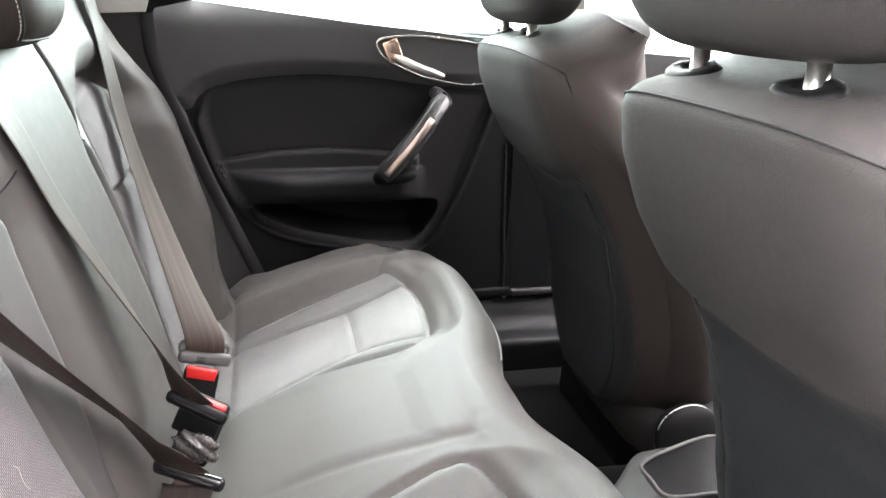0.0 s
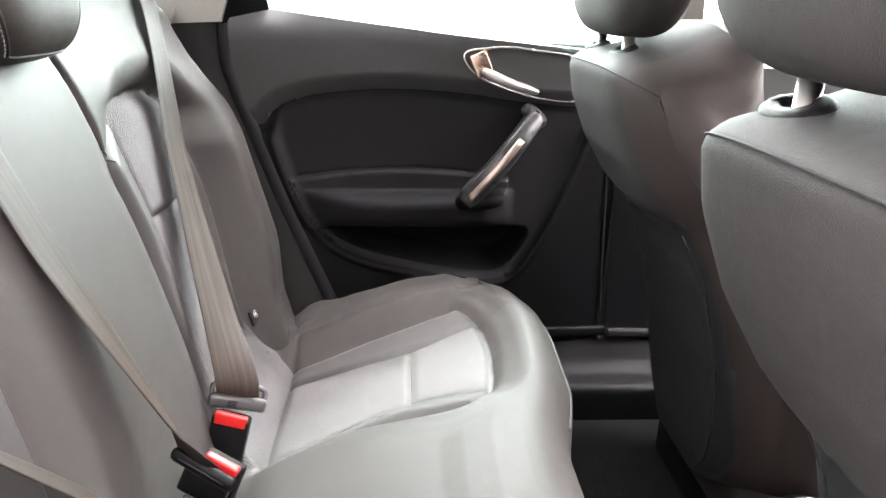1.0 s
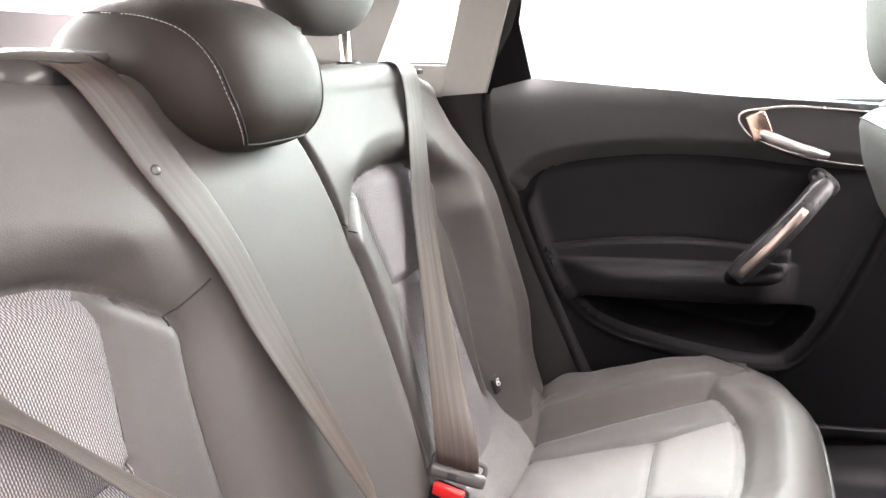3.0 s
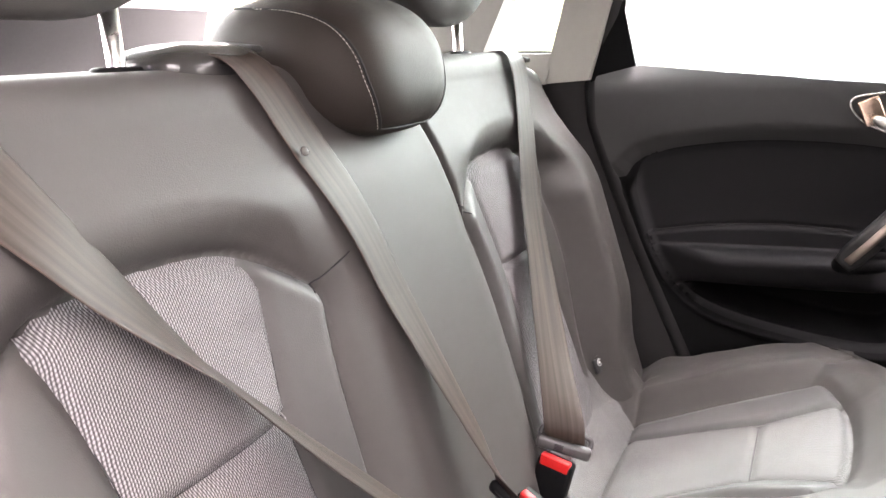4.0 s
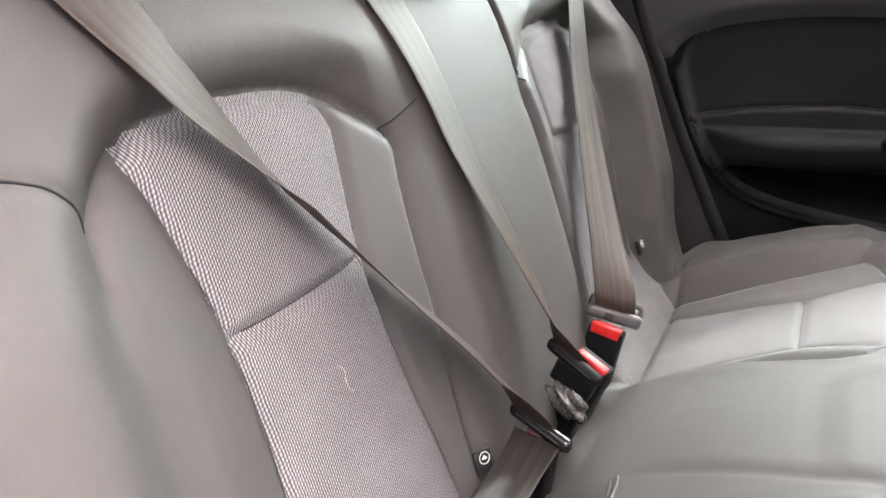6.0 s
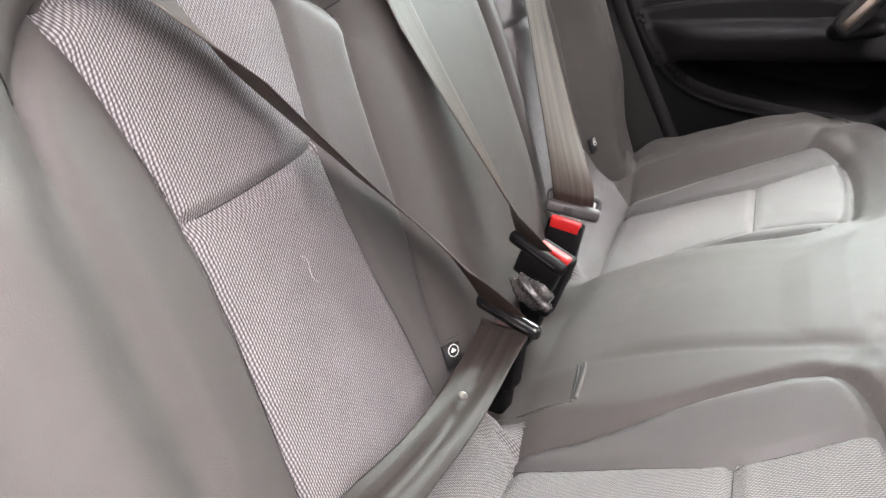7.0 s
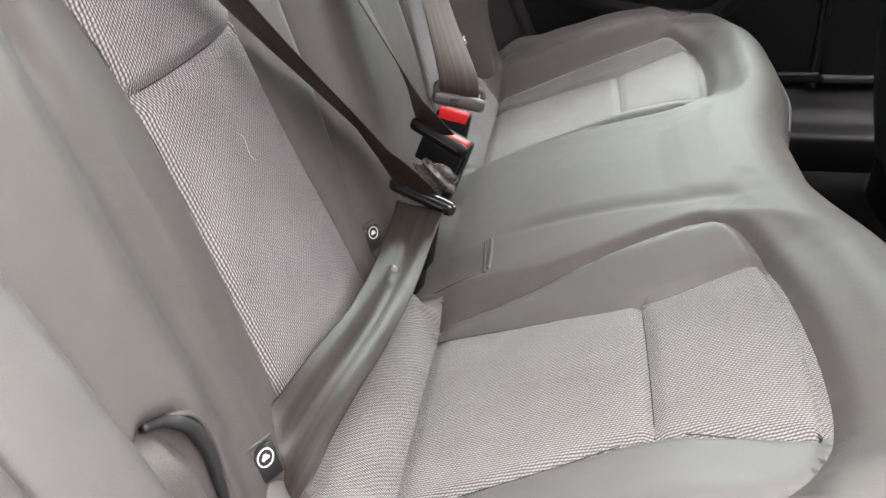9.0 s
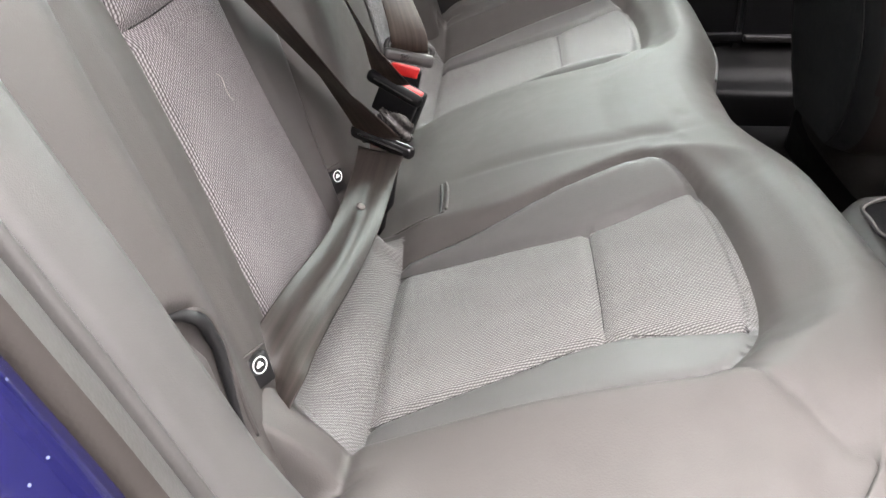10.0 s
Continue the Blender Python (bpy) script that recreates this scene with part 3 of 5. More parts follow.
def backrest_place(s, y):
    """s: the height, up to the rounded top; past it, round to the rear."""
    w = np.abs(y - C)
    top = 0.982 - 0.026 * smooth(w, 0.44, 0.54) - 0.016 * smooth(w, 0.54, 0.64)
    z0 = np.where(s < 0.9, s, 0.9 + (s - 0.9) * (top - 0.9) / 0.08)
    over = np.maximum(s - 0.98, 0)
    z = np.minimum(z0, top)
    r = 0.03
    th = np.clip(over / r, 0, math.pi / 2)
    df = d_bfab(s, w)
    # the far recess closes in towards the foot
    dw = d_bwell(s, w + np.where(y > C, 0.03 + 0.02 * smooth(s, 0.76, 0.56), 0) * smooth(w, 0.30, 0.38) * (1 - smooth(s, 0.80, 0.86)))
    wing = np.clip(df, 0, 0.05) / 0.05
    ring = smooth(dw, 0, 0.06)
    amp = (0.008 + 0.016 * smooth(w, 0.2, 0.42) * (1 - smooth(s, 0.80, 0.90))) * (1 - 0.8 * smooth(s, 0.66, 0.54))
    h = 0.014 * wing + amp * ring
    # the outer bolster stands over the recess with a steep flank
    h += np.where(y > C, 0.024, 0.006) * smooth(dw, -0.002, 0.045) * smooth(w, 0.36, 0.43) * (1 - smooth(s, 0.84, 0.93))
    h += 0.004 * np.exp(-((s - 0.905) / 0.02) ** 2) * smooth(w, 0.12, 0.2) * (1 - smooth(w, 0.40, 0.46)) * (dw > 0)
    h += 0.004 * (1 - np.exp(-(np.minimum(df, 0) / 0.03) ** 2))
    h -= 0.0045 * np.exp(-(df / 0.0045) ** 2)
    # the border of the recess: a stitched fold above and inside, a faint dent low on the outer side
    fold = 1 - np.where(y > C, 0.3, 0.92) * smooth(w, 0.3, 0.38) * (1 - smooth(s, 0.77, 0.845))
    h -= fold * ((0.008 - 0.004 * smooth(w, 0.39, 0.42)) * np.exp(-(dw / 0.007) ** 2) + 0.008 * (np.exp(-(np.maximum(dw, 0) / 0.022) ** 2) * smooth(dw, -0.004, 0.004)))
    h -= 0.003 * np.exp(-(d_shoulder(s, w) / 0.006) ** 2) * (y < C)
    h -= 0.014 * np.exp(-(d_side(s, w) / 0.0075) ** 2) * (y < C)
    h -= 0.0065 * np.exp(-((s - 0.752) / 0.006) ** 2) * (df < 0)
    h -= 0.014 * np.exp(-((y - split(s)) / 0.0045) ** 2)
    h *= 1 - 0.6 * smooth(s, 0.90, 1.0)
    h -= 0.012 * np.exp(-((w - 0.0) / 0.09) ** 2) * smooth(s, 0.75, 0.5)
    # tuck in at the foot and round off the outer flank
    h -= 0.03 * smooth(s, 0.50, 0.44)
    flank = np.where(y < C, np.clip((w - 0.565) / 0.075, 0, 1), np.clip((w - 0.505) / 0.135, 0, 1))
    h -= 0.13 * (1 - np.sqrt(1 - 0.96 * flank ** 2))
    x = lean(z) + h
    x = x - r * (1 - np.cos(th)) - np.maximum(over - r * math.pi / 2, 0)
    z = z + r * np.sin(th)
    return np.stack([x, y, z], -1)


def backrest_region(s, y):
    w = np.abs(y - C)
    df, dw = d_bfab(s, w), d_bwell(s, w)
    far = y > split(s)
    out = np.where(far, 21, 20)
    out = np.where(dw < 0, np.where(w > 0.3, out, np.where(far, 23, 22)), out)
    df = np.where((dw < 0) & (s > 0.868) & (w > 0.215) & (w < 0.40), -1.0, df)
    out = np.where((df < 0) & (s > 0.752), np.where(far, 25, 24), out)
    out = np.where((df < 0) & (s <= 0.752), np.where(far, 27, 26), out)
    return out


back_wide = thing("folding_rear_seat", "wide grey leather rear seat back with a woven cloth insert", "car seat")
back_narrow = thing("folding_rear_seat", "narrow grey leather rear seat back with a cloth insert", "car seat")
parts = sheet(np.arange(0.43, 1.1, 0.0034), np.arange(C - 0.638, C + 0.6381, 0.0034),
              [lambda s, y: y - split(s), lambda s, y: np.where(np.abs(y - C) < 0.3, d_bwell(s, np.abs(y - C)), 1.0), lambda s, y: d_bfab(s, np.abs(y - C)), lambda s, y: np.where(d_bfab(s, np.abs(y - C)) < 0.001, s - 0.752, 1.0)],
              backrest_place, backrest_region)
for key, nm, mt, lb in ((20, "leather_cover", LEATHER, "smooth grey leather"), (22, "side_panel", LEATHER_WING, "leather side panels"), (24, "upper_insert", CLOTH, "woven cloth"), (26, "lower_insert", CLOTH, "woven cloth")):
    link(nm, parts[key], mt, back_wide, lb)
    link(nm, parts[key + 1], mt, back_narrow, lb)
link("back_panel", rbox((0.03, 0.76, 0.5), (-0.285, 0.535, 0.70), 0.01, (0, -17, 0)), SHELF, back_wide, "dark felt back")
link("back_panel", rbox((0.03, 0.46, 0.5), (-0.285, 1.165, 0.70), 0.01, (0, -17, 0)), SHELF, back_narrow, "dark felt back")


def on_back(z, w, side, out=0.0):
    y = C + side * w
    p = backrest_place(np.array([z]), np.array([y]))[0]
    return p + np.array((0.954, 0, 0.3)) * out


for side, holder in ((-1, back_wide), (1, back_narrow)):
    # groove shade of the backrest insert, drawn as dark tubes too
    for line in ([(0.752, w) for w in np.linspace(0.226, 0.372, 12)], resample(BFAB[2:8], 3), resample(BFAB[15:21], 3)):
        seam("insert_seam", [on_back(z, w, side, 0.0001) for z, w in line], 0.0005, SEAM, holder, 2)
    rows = resample([(0.832, 0.160), (0.845, 0.135), (0.855, 0.112)], 6)
    seam("seam", [on_back(z, w, side, 0.0003) for z, w in rows], 0.0009, SEAM, holder, 2)
    if side < 0:
        seam("seam", [on_back(z, w, side, 0.0003) for z, w in resample(SHOULDER, 6)], 0.0009, SEAM, holder, 2)
    rows = [(z, 0.585) for z in np.arange(0.5, 0.93, 0.02)]
    seam("seam", [on_back(z, w, side, 0.0003) for z, w in rows], 0.0009, SEAM, holder, 2)

# ---------------------------------------------------------------- rear headrests


def headrest(name, y, label, x=-0.305, z=1.135, half=(0.052, 0.132, 0.088), mat=None, lean_back=0.0, drop=0.25, power=(3.2, 2.6, 2.8)):
    """A padded headrest on two chromed posts in plastic collars."""
    e = thing(name, label, "headrest", "headrests", at=(x, y, z))
    mat = mat or LEATHER

    def shape(q):
        k = 1 - drop * max(0, -q.z) ** 2
        return Vector((q.x * (0.85 + 0.15 * q.z), q.y * k, q.z))
    link("pad", blob(half, power=power, shape=shape), mat, e)
    for s in (-1, 1):
        link("post", tube([(lean_back * 0.5, s * 0.064, -half[2] + 0.015), (0.004 + lean_back, s * 0.064, -half[2] - 0.10)], 0.0068, 14), POST_STEEL, e, "chromed steel post")
    return e


def collar(x, y, z, r=0.021, mat=None, tilt=0.0):
    """The plastic sleeve in the backrest that a post slides in."""
    e = thing("post_sleeve", "oval black plastic headrest sleeve on the backrest", "sleeve", "headrest sleeves", at=(x, y, z))
    bm = bmesh.new()
    rings = [(1.0, -0.008), (1.0, 0.0), (0.95, 0.003), (0.8, 0.0045), (0.42, 0.0045), (0.36, 0.002)]
    loops = []
    for k, h in rings:
        loops.append([bm.verts.new((r * k * 0.72 * math.cos(a), r * k * 1.25 * math.sin(a), h)) for a in np.linspace(0, 2 * math.pi, 24, endpoint=False)])
    for a, b in zip(loops, loops[1:]):
        for i in range(24):
            bm.faces.new((a[i], a[(i + 1) % 24], b[(i + 1) % 24], b[i]))
    bm.faces.new(loops[-1])
    e.rotation_euler = (0, radians(tilt), 0)
    link("sleeve_ring", from_bm("sleeve", bm), mat or PLASTIC, e)
    link("release_button", rbox((0.010, 0.010, 0.005), (0.0, r * 0.85, 0.0025), 0.002), mat or PLASTIC, e)
    return e


headrest("rear_headrest", C - 0.30, "grey leather rear headrest raised on chromed posts")
headrest("rear_headrest", C + 0.30, "grey leather rear headrest raised on chromed posts beside the pillar")
for side in (-1, 1):
    for w in (0.233, 0.367):
        collar(-0.303, C + side * w, 1.011)

mid_rest = thing("rear_headrest", "low brown-grey leather saddle headrest with pale stitching", "headrest", "headrests", at=(-0.285, 0.792, 1.014))


def saddle(q):
    lip = smooth(q.x, -0.2, 0.9)
    return Vector((q.x * (1.0 - 0.12 * q.z), q.y * (1 - 0.10 * max(0, -q.z)), q.z * (1 + 0.0 * lip) - 0.35 * float(lip) * (1 - q.z) * 0.5))


pad = link("pad", blob((0.102, 0.108, 0.062), power=(2.8, 3.6, 2.6), shape=saddle, nu=72, nv=40), material("leather_brown", (0.0225, 0.0180, 0.0158), 0.58, 0.08, 60, 0.2, 900, spec=0.13), mid_rest)


def saddle_point(a, b, lift=1.004):
    """A point of the saddle headrest's skin by its two angles in degrees."""
    a, b = radians(a), radians(b)

    def sp(v, e):
        return math.copysign(abs(v) ** (2 / e), v)
    q = saddle(Vector((sp(math.cos(a), 2.6) * sp(math.cos(b), 2.8), sp(math.cos(a), 2.6) * sp(math.sin(b), 3.6), sp(math.sin(a), 2.6))))
    return np.array((q.x * 0.102, q.y * 0.108, q.z * 0.062)) * lift


edge = resample([(46, -150), (45, -120), (42, -92), (36, -69), (27, -51), (12, -39), (-6, -32), (-24, -28), (-40, -24)], 5)
line = [saddle_point(a, b) for a, b in edge] + [saddle_point(-41, b) for b in range(-20, 21, 4)] + [saddle_point(a, -b) for a, b in edge[::-1]]
link("seam", tube(line, 0.0012, 6), SEAM, pad)
for side in (-1, 1):
    stitches(resample([saddle_point(a, side * (2.6 - b), 1.007) for a, b in edge], 3), pad, "pale thread stitching", dash=0.0026, gap=0.0018, r=0.0004)

# ---------------------------------------------------------------- seat belts


def strap_sides(pts, spec):
    """Width directions along a strap: spec is rows of (share of the length, direction)."""
    p = np.asarray(pts)
    run = np.concatenate([[0], np.cumsum(np.linalg.norm(np.diff(p, axis=0), axis=1))])
    run /= run[-1]
    d = np.array([np.array(v) / np.linalg.norm(v) for _, v in spec])
    at = [k for k, _ in spec]
    out = np.stack([np.interp(run, at, d[:, i]) for i in range(3)], 1)
    return out


def clear(pts, gap=0.006):
    """Lift a strap's line clear of the backrest."""
    p = np.array(pts)
    for i in range(len(p)):
        if p[i, 2] < 0.985 and p[i, 2] > 0.5:
            sx = backrest_place(p[i:i + 1, 2], p[i:i + 1, 1])[0, 0]
            p[i, 0] = max(p[i, 0], sx + gap)
    q = p.copy()
    q[1:-1] = 0.25 * p[:-2] + 0.5 * p[1:-1] + 0.25 * p[2:]
    return q


INPLANE_N = (-0.18, 0.81, 0.56)

near_belt = thing("seat_belt", "dark grey seat belt, twisted and buckled across the backrest", "seat belt", "rear seat belts")
path = resample([(-0.33, 0.335, 0.998), (-0.285, 0.34, 1.018), (-0.245, 0.350, 1.006), (-0.214, 0.40, 0.928), (-0.197, 0.44, 0.873), (-0.178, 0.478, 0.822),
                 (-0.150, 0.535, 0.748), (-0.122, 0.595, 0.676), (-0.094, 0.640, 0.612), (-0.074, 0.656, 0.572)], 6)
path = clear(path, 0.007)
link("webbing", ribbon(path, strap_sides(path, [(0, (0, 1, 0.1)), (0.12, (-0.1, 0.9, 0.3)), (0.2, INPLANE_N), (0.36, (-0.5, 0.62, 0.38)), (0.50, (-0.85, 0.5, 0.0)), (0.72, (-0.5, 0.8, -0.3)), (0.87, (-0.3, 0.84, -0.42)), (0.955, (-0.8, 0.5, -0.1)), (1, (-0.95, 0.25, 0.1))]), 0.047),
     BELT, near_belt)
lap = resample([(-0.073, 0.652, 0.566), (-0.076, 0.60, 0.556), (-0.078, 0.535, 0.553), (-0.082, 0.475, 0.556), (-0.092, 0.400, 0.562), (-0.104, 0.345, 0.55), (-0.112, 0.322, 0.505), (-0.114, 0.312, 0.46)], 6)
link("lap_webbing", ribbon(lap, strap_sides(lap, [(0, (-0.95, 0.25, 0.1)), (0.4, (-0.8, 0.2, 0.5)), (0.7, (-0.75, 0.35, 0.55)), (0.85, (-0.5, 0.85, 0.1)), (1, (-0.2, 1, 0))]), np.interp(np.linspace(0, 1, len(lap)), [0, 0.12, 0.4, 0.65, 0.85, 1], [0.047, 0.040, 0.038, 0.043, 0.05, 0.05]), cup=0.004, ridge=0.0018), BELT_SHINY, near_belt, "shiny folded lap strap")

mid_belt = thing("seat_belt", "grey brown seat belt running down the middle of the backrest", "seat belt", "rear seat belts")
path = resample([(-0.325, 0.600, 1.016), (-0.285, 0.612, 1.024), (-0.250, 0.630, 1.012), (-0.222, 0.655, 0.952), (-0.194, 0.692, 0.868), (-0.158, 0.712, 0.782), (-0.118, 0.730, 0.694), (-0.074, 0.752, 0.592)], 6)
path = clear(path)
link("webbing", ribbon(path, strap_sides(path, [(0, (0, 1, -0.1)), (0.15, (0, 1, 0)), (0.3, (-0.1, 0.95, 0.3)), (0.55, (-0.2, 0.85, 0.35)), (0.75, (-0.25, 0.9, 0.0)), (0.9, (-0.2, 0.87, -0.42)), (0.96, (-0.7, 0.6, 0.0)), (1, (-0.9, 0.3, 0.3))]), 0.047), BELT, mid_belt)

far_belt = thing("seat_belt", "grey brown seat belt hanging down to its buckle", "seat belt", "rear seat belts")
path = resample([(-0.335, 1.235, 0.985), (-0.285, 1.225, 1.012), (-0.240, 1.207, 1.0), (-0.205, 1.150, 0.905), (-0.182, 1.105, 0.825), (-0.150, 1.052, 0.745), (-0.112, 0.985, 0.665), (-0.078, 0.925, 0.598), (-0.076, 0.9235, 0.570)], 6)
path = clear(path)
link("webbing", ribbon(path, strap_sides(path, [(0, (0, 1, 0.1)), (0.15, (0.05, 1, 0)), (0.3, (0.12, 0.9, -0.22)), (0.6, (0.28, 0.87, -0.22)), (0.85, (0.65, 0.6, -0.3)), (1, (0.95, 0.15, -0.2))]), 0.047), BELT, far_belt)


STUD = material("stud_plastic", (0.07, 0.065, 0.06), 0.22, 0.1, 90)


def stud(parent, at, direction):
    q = Vector(direction).to_track_quat("Z", "Y").to_euler()
    bm = bmesh.new()
    bmesh.ops.create_uvsphere(bm, u_segments=14, v_segments=8, radius=0.0043)
    bmesh.ops.scale(bm, vec=(1, 1, 0.55), verts=bm.verts)
    bmesh.ops.transform(bm, matrix=Matrix.Translation(at) @ q.to_matrix().to_4x4(), verts=bm.verts)
    return link("stop_stud", from_bm("stud", bm), STUD, parent, "small glossy plastic stop stud")


stud(mid_belt, (-0.2135, 0.643, 0.944), (0.9, -0.2, 0.3))
stud(near_belt, (-0.078, 0.552, 0.558), (0.5, -0.2, 0.85))


def tongue(parent, a, b, down, mat, thick=0.012, high=0.0145):
    """The slotted bar that the strap runs through, with its latch plate."""
    a, b = Vector(a), Vector(b)
    axis = (b - a).normalized()
    dn = Vector(down)
    dn = (dn - axis * dn.dot(axis)).normalized()
    nrm = axis.cross(dn)
    m = Matrix((axis, nrm, dn)).transposed().to_4x4()
    m.translation = (a + b) / 2
    length = (b - a).length
    me = rbox((length, thick, high), (0, 0, 0), thick * 0.49, seg=4)
    me.transform(m)
    bar = link("tongue", me, mat, parent, "plastic covered belt tongue")
    me = rbox((length * 0.36, 0.0035, 0.012), (0, 0, high * 0.5 + 0.003), 0.001, seg=1)
    me.transform(m)
    link("latch_plate", me, SATIN, bar, "bare steel latch plate")
    me = rbox((length * 0.74, thick * 1.06, high * 0.2), (0, 0, -high * 0.1), 0.001, seg=1)
    me.transform(m)
    link("slot", me, SEAL_SHADE_DARK, bar)
    return m


def buckle(label, top, axis, down, width=0.042, depth=0.021, tall=0.075):
    """A buckle: black box with a red press button set in its upper end."""
    e = thing("belt_buckle", label, "belt buckle", "rear belt buckles", at=top)
    ax, dn = Vector(axis).normalized(), Vector(down)
    dn = (dn - ax * dn.dot(ax)).normalized()
    nrm = ax.cross(dn)
    m = Matrix((ax, nrm, dn)).transposed().to_4x4()
    me = rbox((width, depth, tall), (0, 0, tall / 2), 0.004, seg=3)
    me.transform(m)
    link("housing", me, PLASTIC, e)
    me = rbox((width * 0.86, depth * 0.5, 0.014), (0, -depth * 0.28, 0.0035), 0.0025, seg=3)
    me.transform(m)
    link("press_button", me, RED, e, "red press button")
    me = rbox((width * 0.7, 0.02, 0.10), (0, 0, tall + 0.03), 0.004)
    me.transform(m)
    link("stalk", me, PLASTIC, e)
    return e


DOWN = (0.10, -0.12, -1)


def frame_tongue(parent, a, b, down, mat):
    """A tongue whose strap runs through an open frame: a broad lower bar and a thin upper bail."""
    a, b = Vector(a), Vector(b)
    ax = (b - a).normalized()
    dn = Vector(down)
    dn = (dn - ax * dn.dot(ax)).normalized()
    nrm = ax.cross(dn)
    m = Matrix((ax, nrm, dn)).transposed().to_4x4()
    m.translation = (a + b) / 2
    h = (b - a).length / 2
    me = rbox((2 * h, 0.013, 0.016), (0, 0, 0.002), 0.0055, seg=4)
    me.transform(m)
    bar = link("tongue", me, mat, parent, "grey plastic covered belt tongue")
    me = tube(resample([(-h + 0.005, 0.004, 0.0), (-h + 0.003, 0.006, -0.009), (-h + 0.008, 0.007, -0.015), (0, 0.007, -0.0165), (h - 0.008, 0.007, -0.015), (h - 0.003, 0.006, -0.009), (h - 0.005, 0.004, 0.0)], 5), 0.0034, 10)
    me.transform(m)
    link("bail", me, mat, bar)
    for i in range(5):
        me = rbox((0.011, 0.001, 0.0008), (-0.006, -0.0066, -0.001 + 0.0017 * i), 0.0003, seg=1)
        me.transform(m)
        link("grip_rib", me, PLASTIC, bar)
    me = rbox((h * 0.75, 0.003, 0.014), (0, 0, 0.013), 0.001, seg=1)
    me.transform(m)
    link("latch_plate", me, SATIN, bar, "bare steel latch plate")


frame_tongue(far_belt, (-0.107, 0.915, 0.574), (-0.045, 0.930, 0.557), DOWN, TONGUE_GREY)
buckle("black belt buckle with a red button, holding a tongue", (-0.078, 0.905, 0.5575), (0.96, -0.06, -0.2), DOWN)
tongue(mid_belt, (-0.102, 0.760, 0.602), (-0.043, 0.744, 0.575), (0.1, 0.05, -1), PLASTIC)
buckle("black belt buckle with a red button beside the middle strap", (-0.060, 0.785, 0.577), (0.9, -0.25, -0.36), (0.1, -0.05, -1))
me = rbox((0.046, 0.015, 0.030), (-0.073, 0.757, 0.568), 0.003, (4, 24, -14))
link("latch_cover", me, PLASTIC, mid_belt, "black latch cover below the tongue")


def crumple(half, at, rot):
    """A bunched end of webbing: a rounded lump with sharp random folds."""
    verts, faces = [], []
    nu, nv = 40, 24
    m = pose(*at, *rot)
    for i in range(nv + 1):
        a = -math.pi / 2 + math.pi * i / nv
        for j in range(nu):
            b = 2 * math.pi * j / nu
            q = Vector((math.cos(a) * math.cos(b), math.cos(a) * math.sin(b), math.sin(a)))
            k = 1 + 0.16 * math.sin(7 * q.z + 4 * q.x + 2.2 * q.y + 1.5 * noise.noise(q * 1.3)) + 0.2 * noise.noise(q * 1.7 + Vector((3, 1, 7)))
            verts.append(m @ Vector((q.x * half[0] * k, q.y * half[1] * k, q.z * half[2] * k)))
    for i in range(nv):
        for j in range(nu):
            faces.append((i * nu + j, i * nu + (j + 1) % nu, (i + 1) * nu + (j + 1) % nu, (i + 1) * nu + j))
    return mesh("crumple", verts, faces)


link("strap_end", crumple((0.023, 0.011, 0.016), (-0.072, 0.731, 0.555), (10, 25, -15)), material("satin_webbing", (0.035, 0.032, 0.031), 0.26, 0.2, 300, spec=0.6), mid_belt, "bunched shiny strap end")
tongue(near_belt, (-0.105, 0.667, 0.579), (-0.041, 0.645, 0.564), (0.1, 0.05, -1), GLOSS_BLACK)
buckle("black belt buckle mostly hidden under the lap strap", (-0.077, 0.664, 0.549), (0.93, -0.3, -0.2), (0.1, 0.05, -1), width=0.036, tall=0.06)

# belt guides on the backrest's top
guide = thing("belt_guide", "glossy belt outlet on top of the backrest", "belt guide", at=(-0.30, 0.617, 1.006))
link("shell", blob((0.042, 0.062, 0.022), (0, 0, 0.004), (3.5, 3.5, 2.6), (0, 0, 0), 36, 18), material("glossy_grey", (0.032, 0.03, 0.029), 0.22, 0.08, 60), guide)
link("cover", rbox((0.046, 0.066, 0.006), (0.006, 0.026, 0.0215), 0.0028, (0, 6, 4)), GREY_PLASTIC, guide, "satin top cover")
link("slot_liner", rbox((0.012, 0.066, 0.016), (0.036, 0.016, 0.002), 0.003), SEAL_SHADE_DARK, guide)
for y in (C + 0.45, C - 0.45):
    g2 = thing("belt_guide", "pale flat belt guide at the end of the backrest", "belt guide", "outer belt guides", at=(-0.265, y, 0.998 if y > C else 0.986))
    link("frame", rbox((0.05, 0.016, 0.007), (0, 0.03, -0.002), 0.003, (0, -8, 0)), GREY_PLASTIC, g2)
    link("slot", rbox((0.042, 0.006, 0.0075), (0, 0.03, -0.001), 0.002, (0, -8, 0)), SEAL_SHADE_DARK, g2)


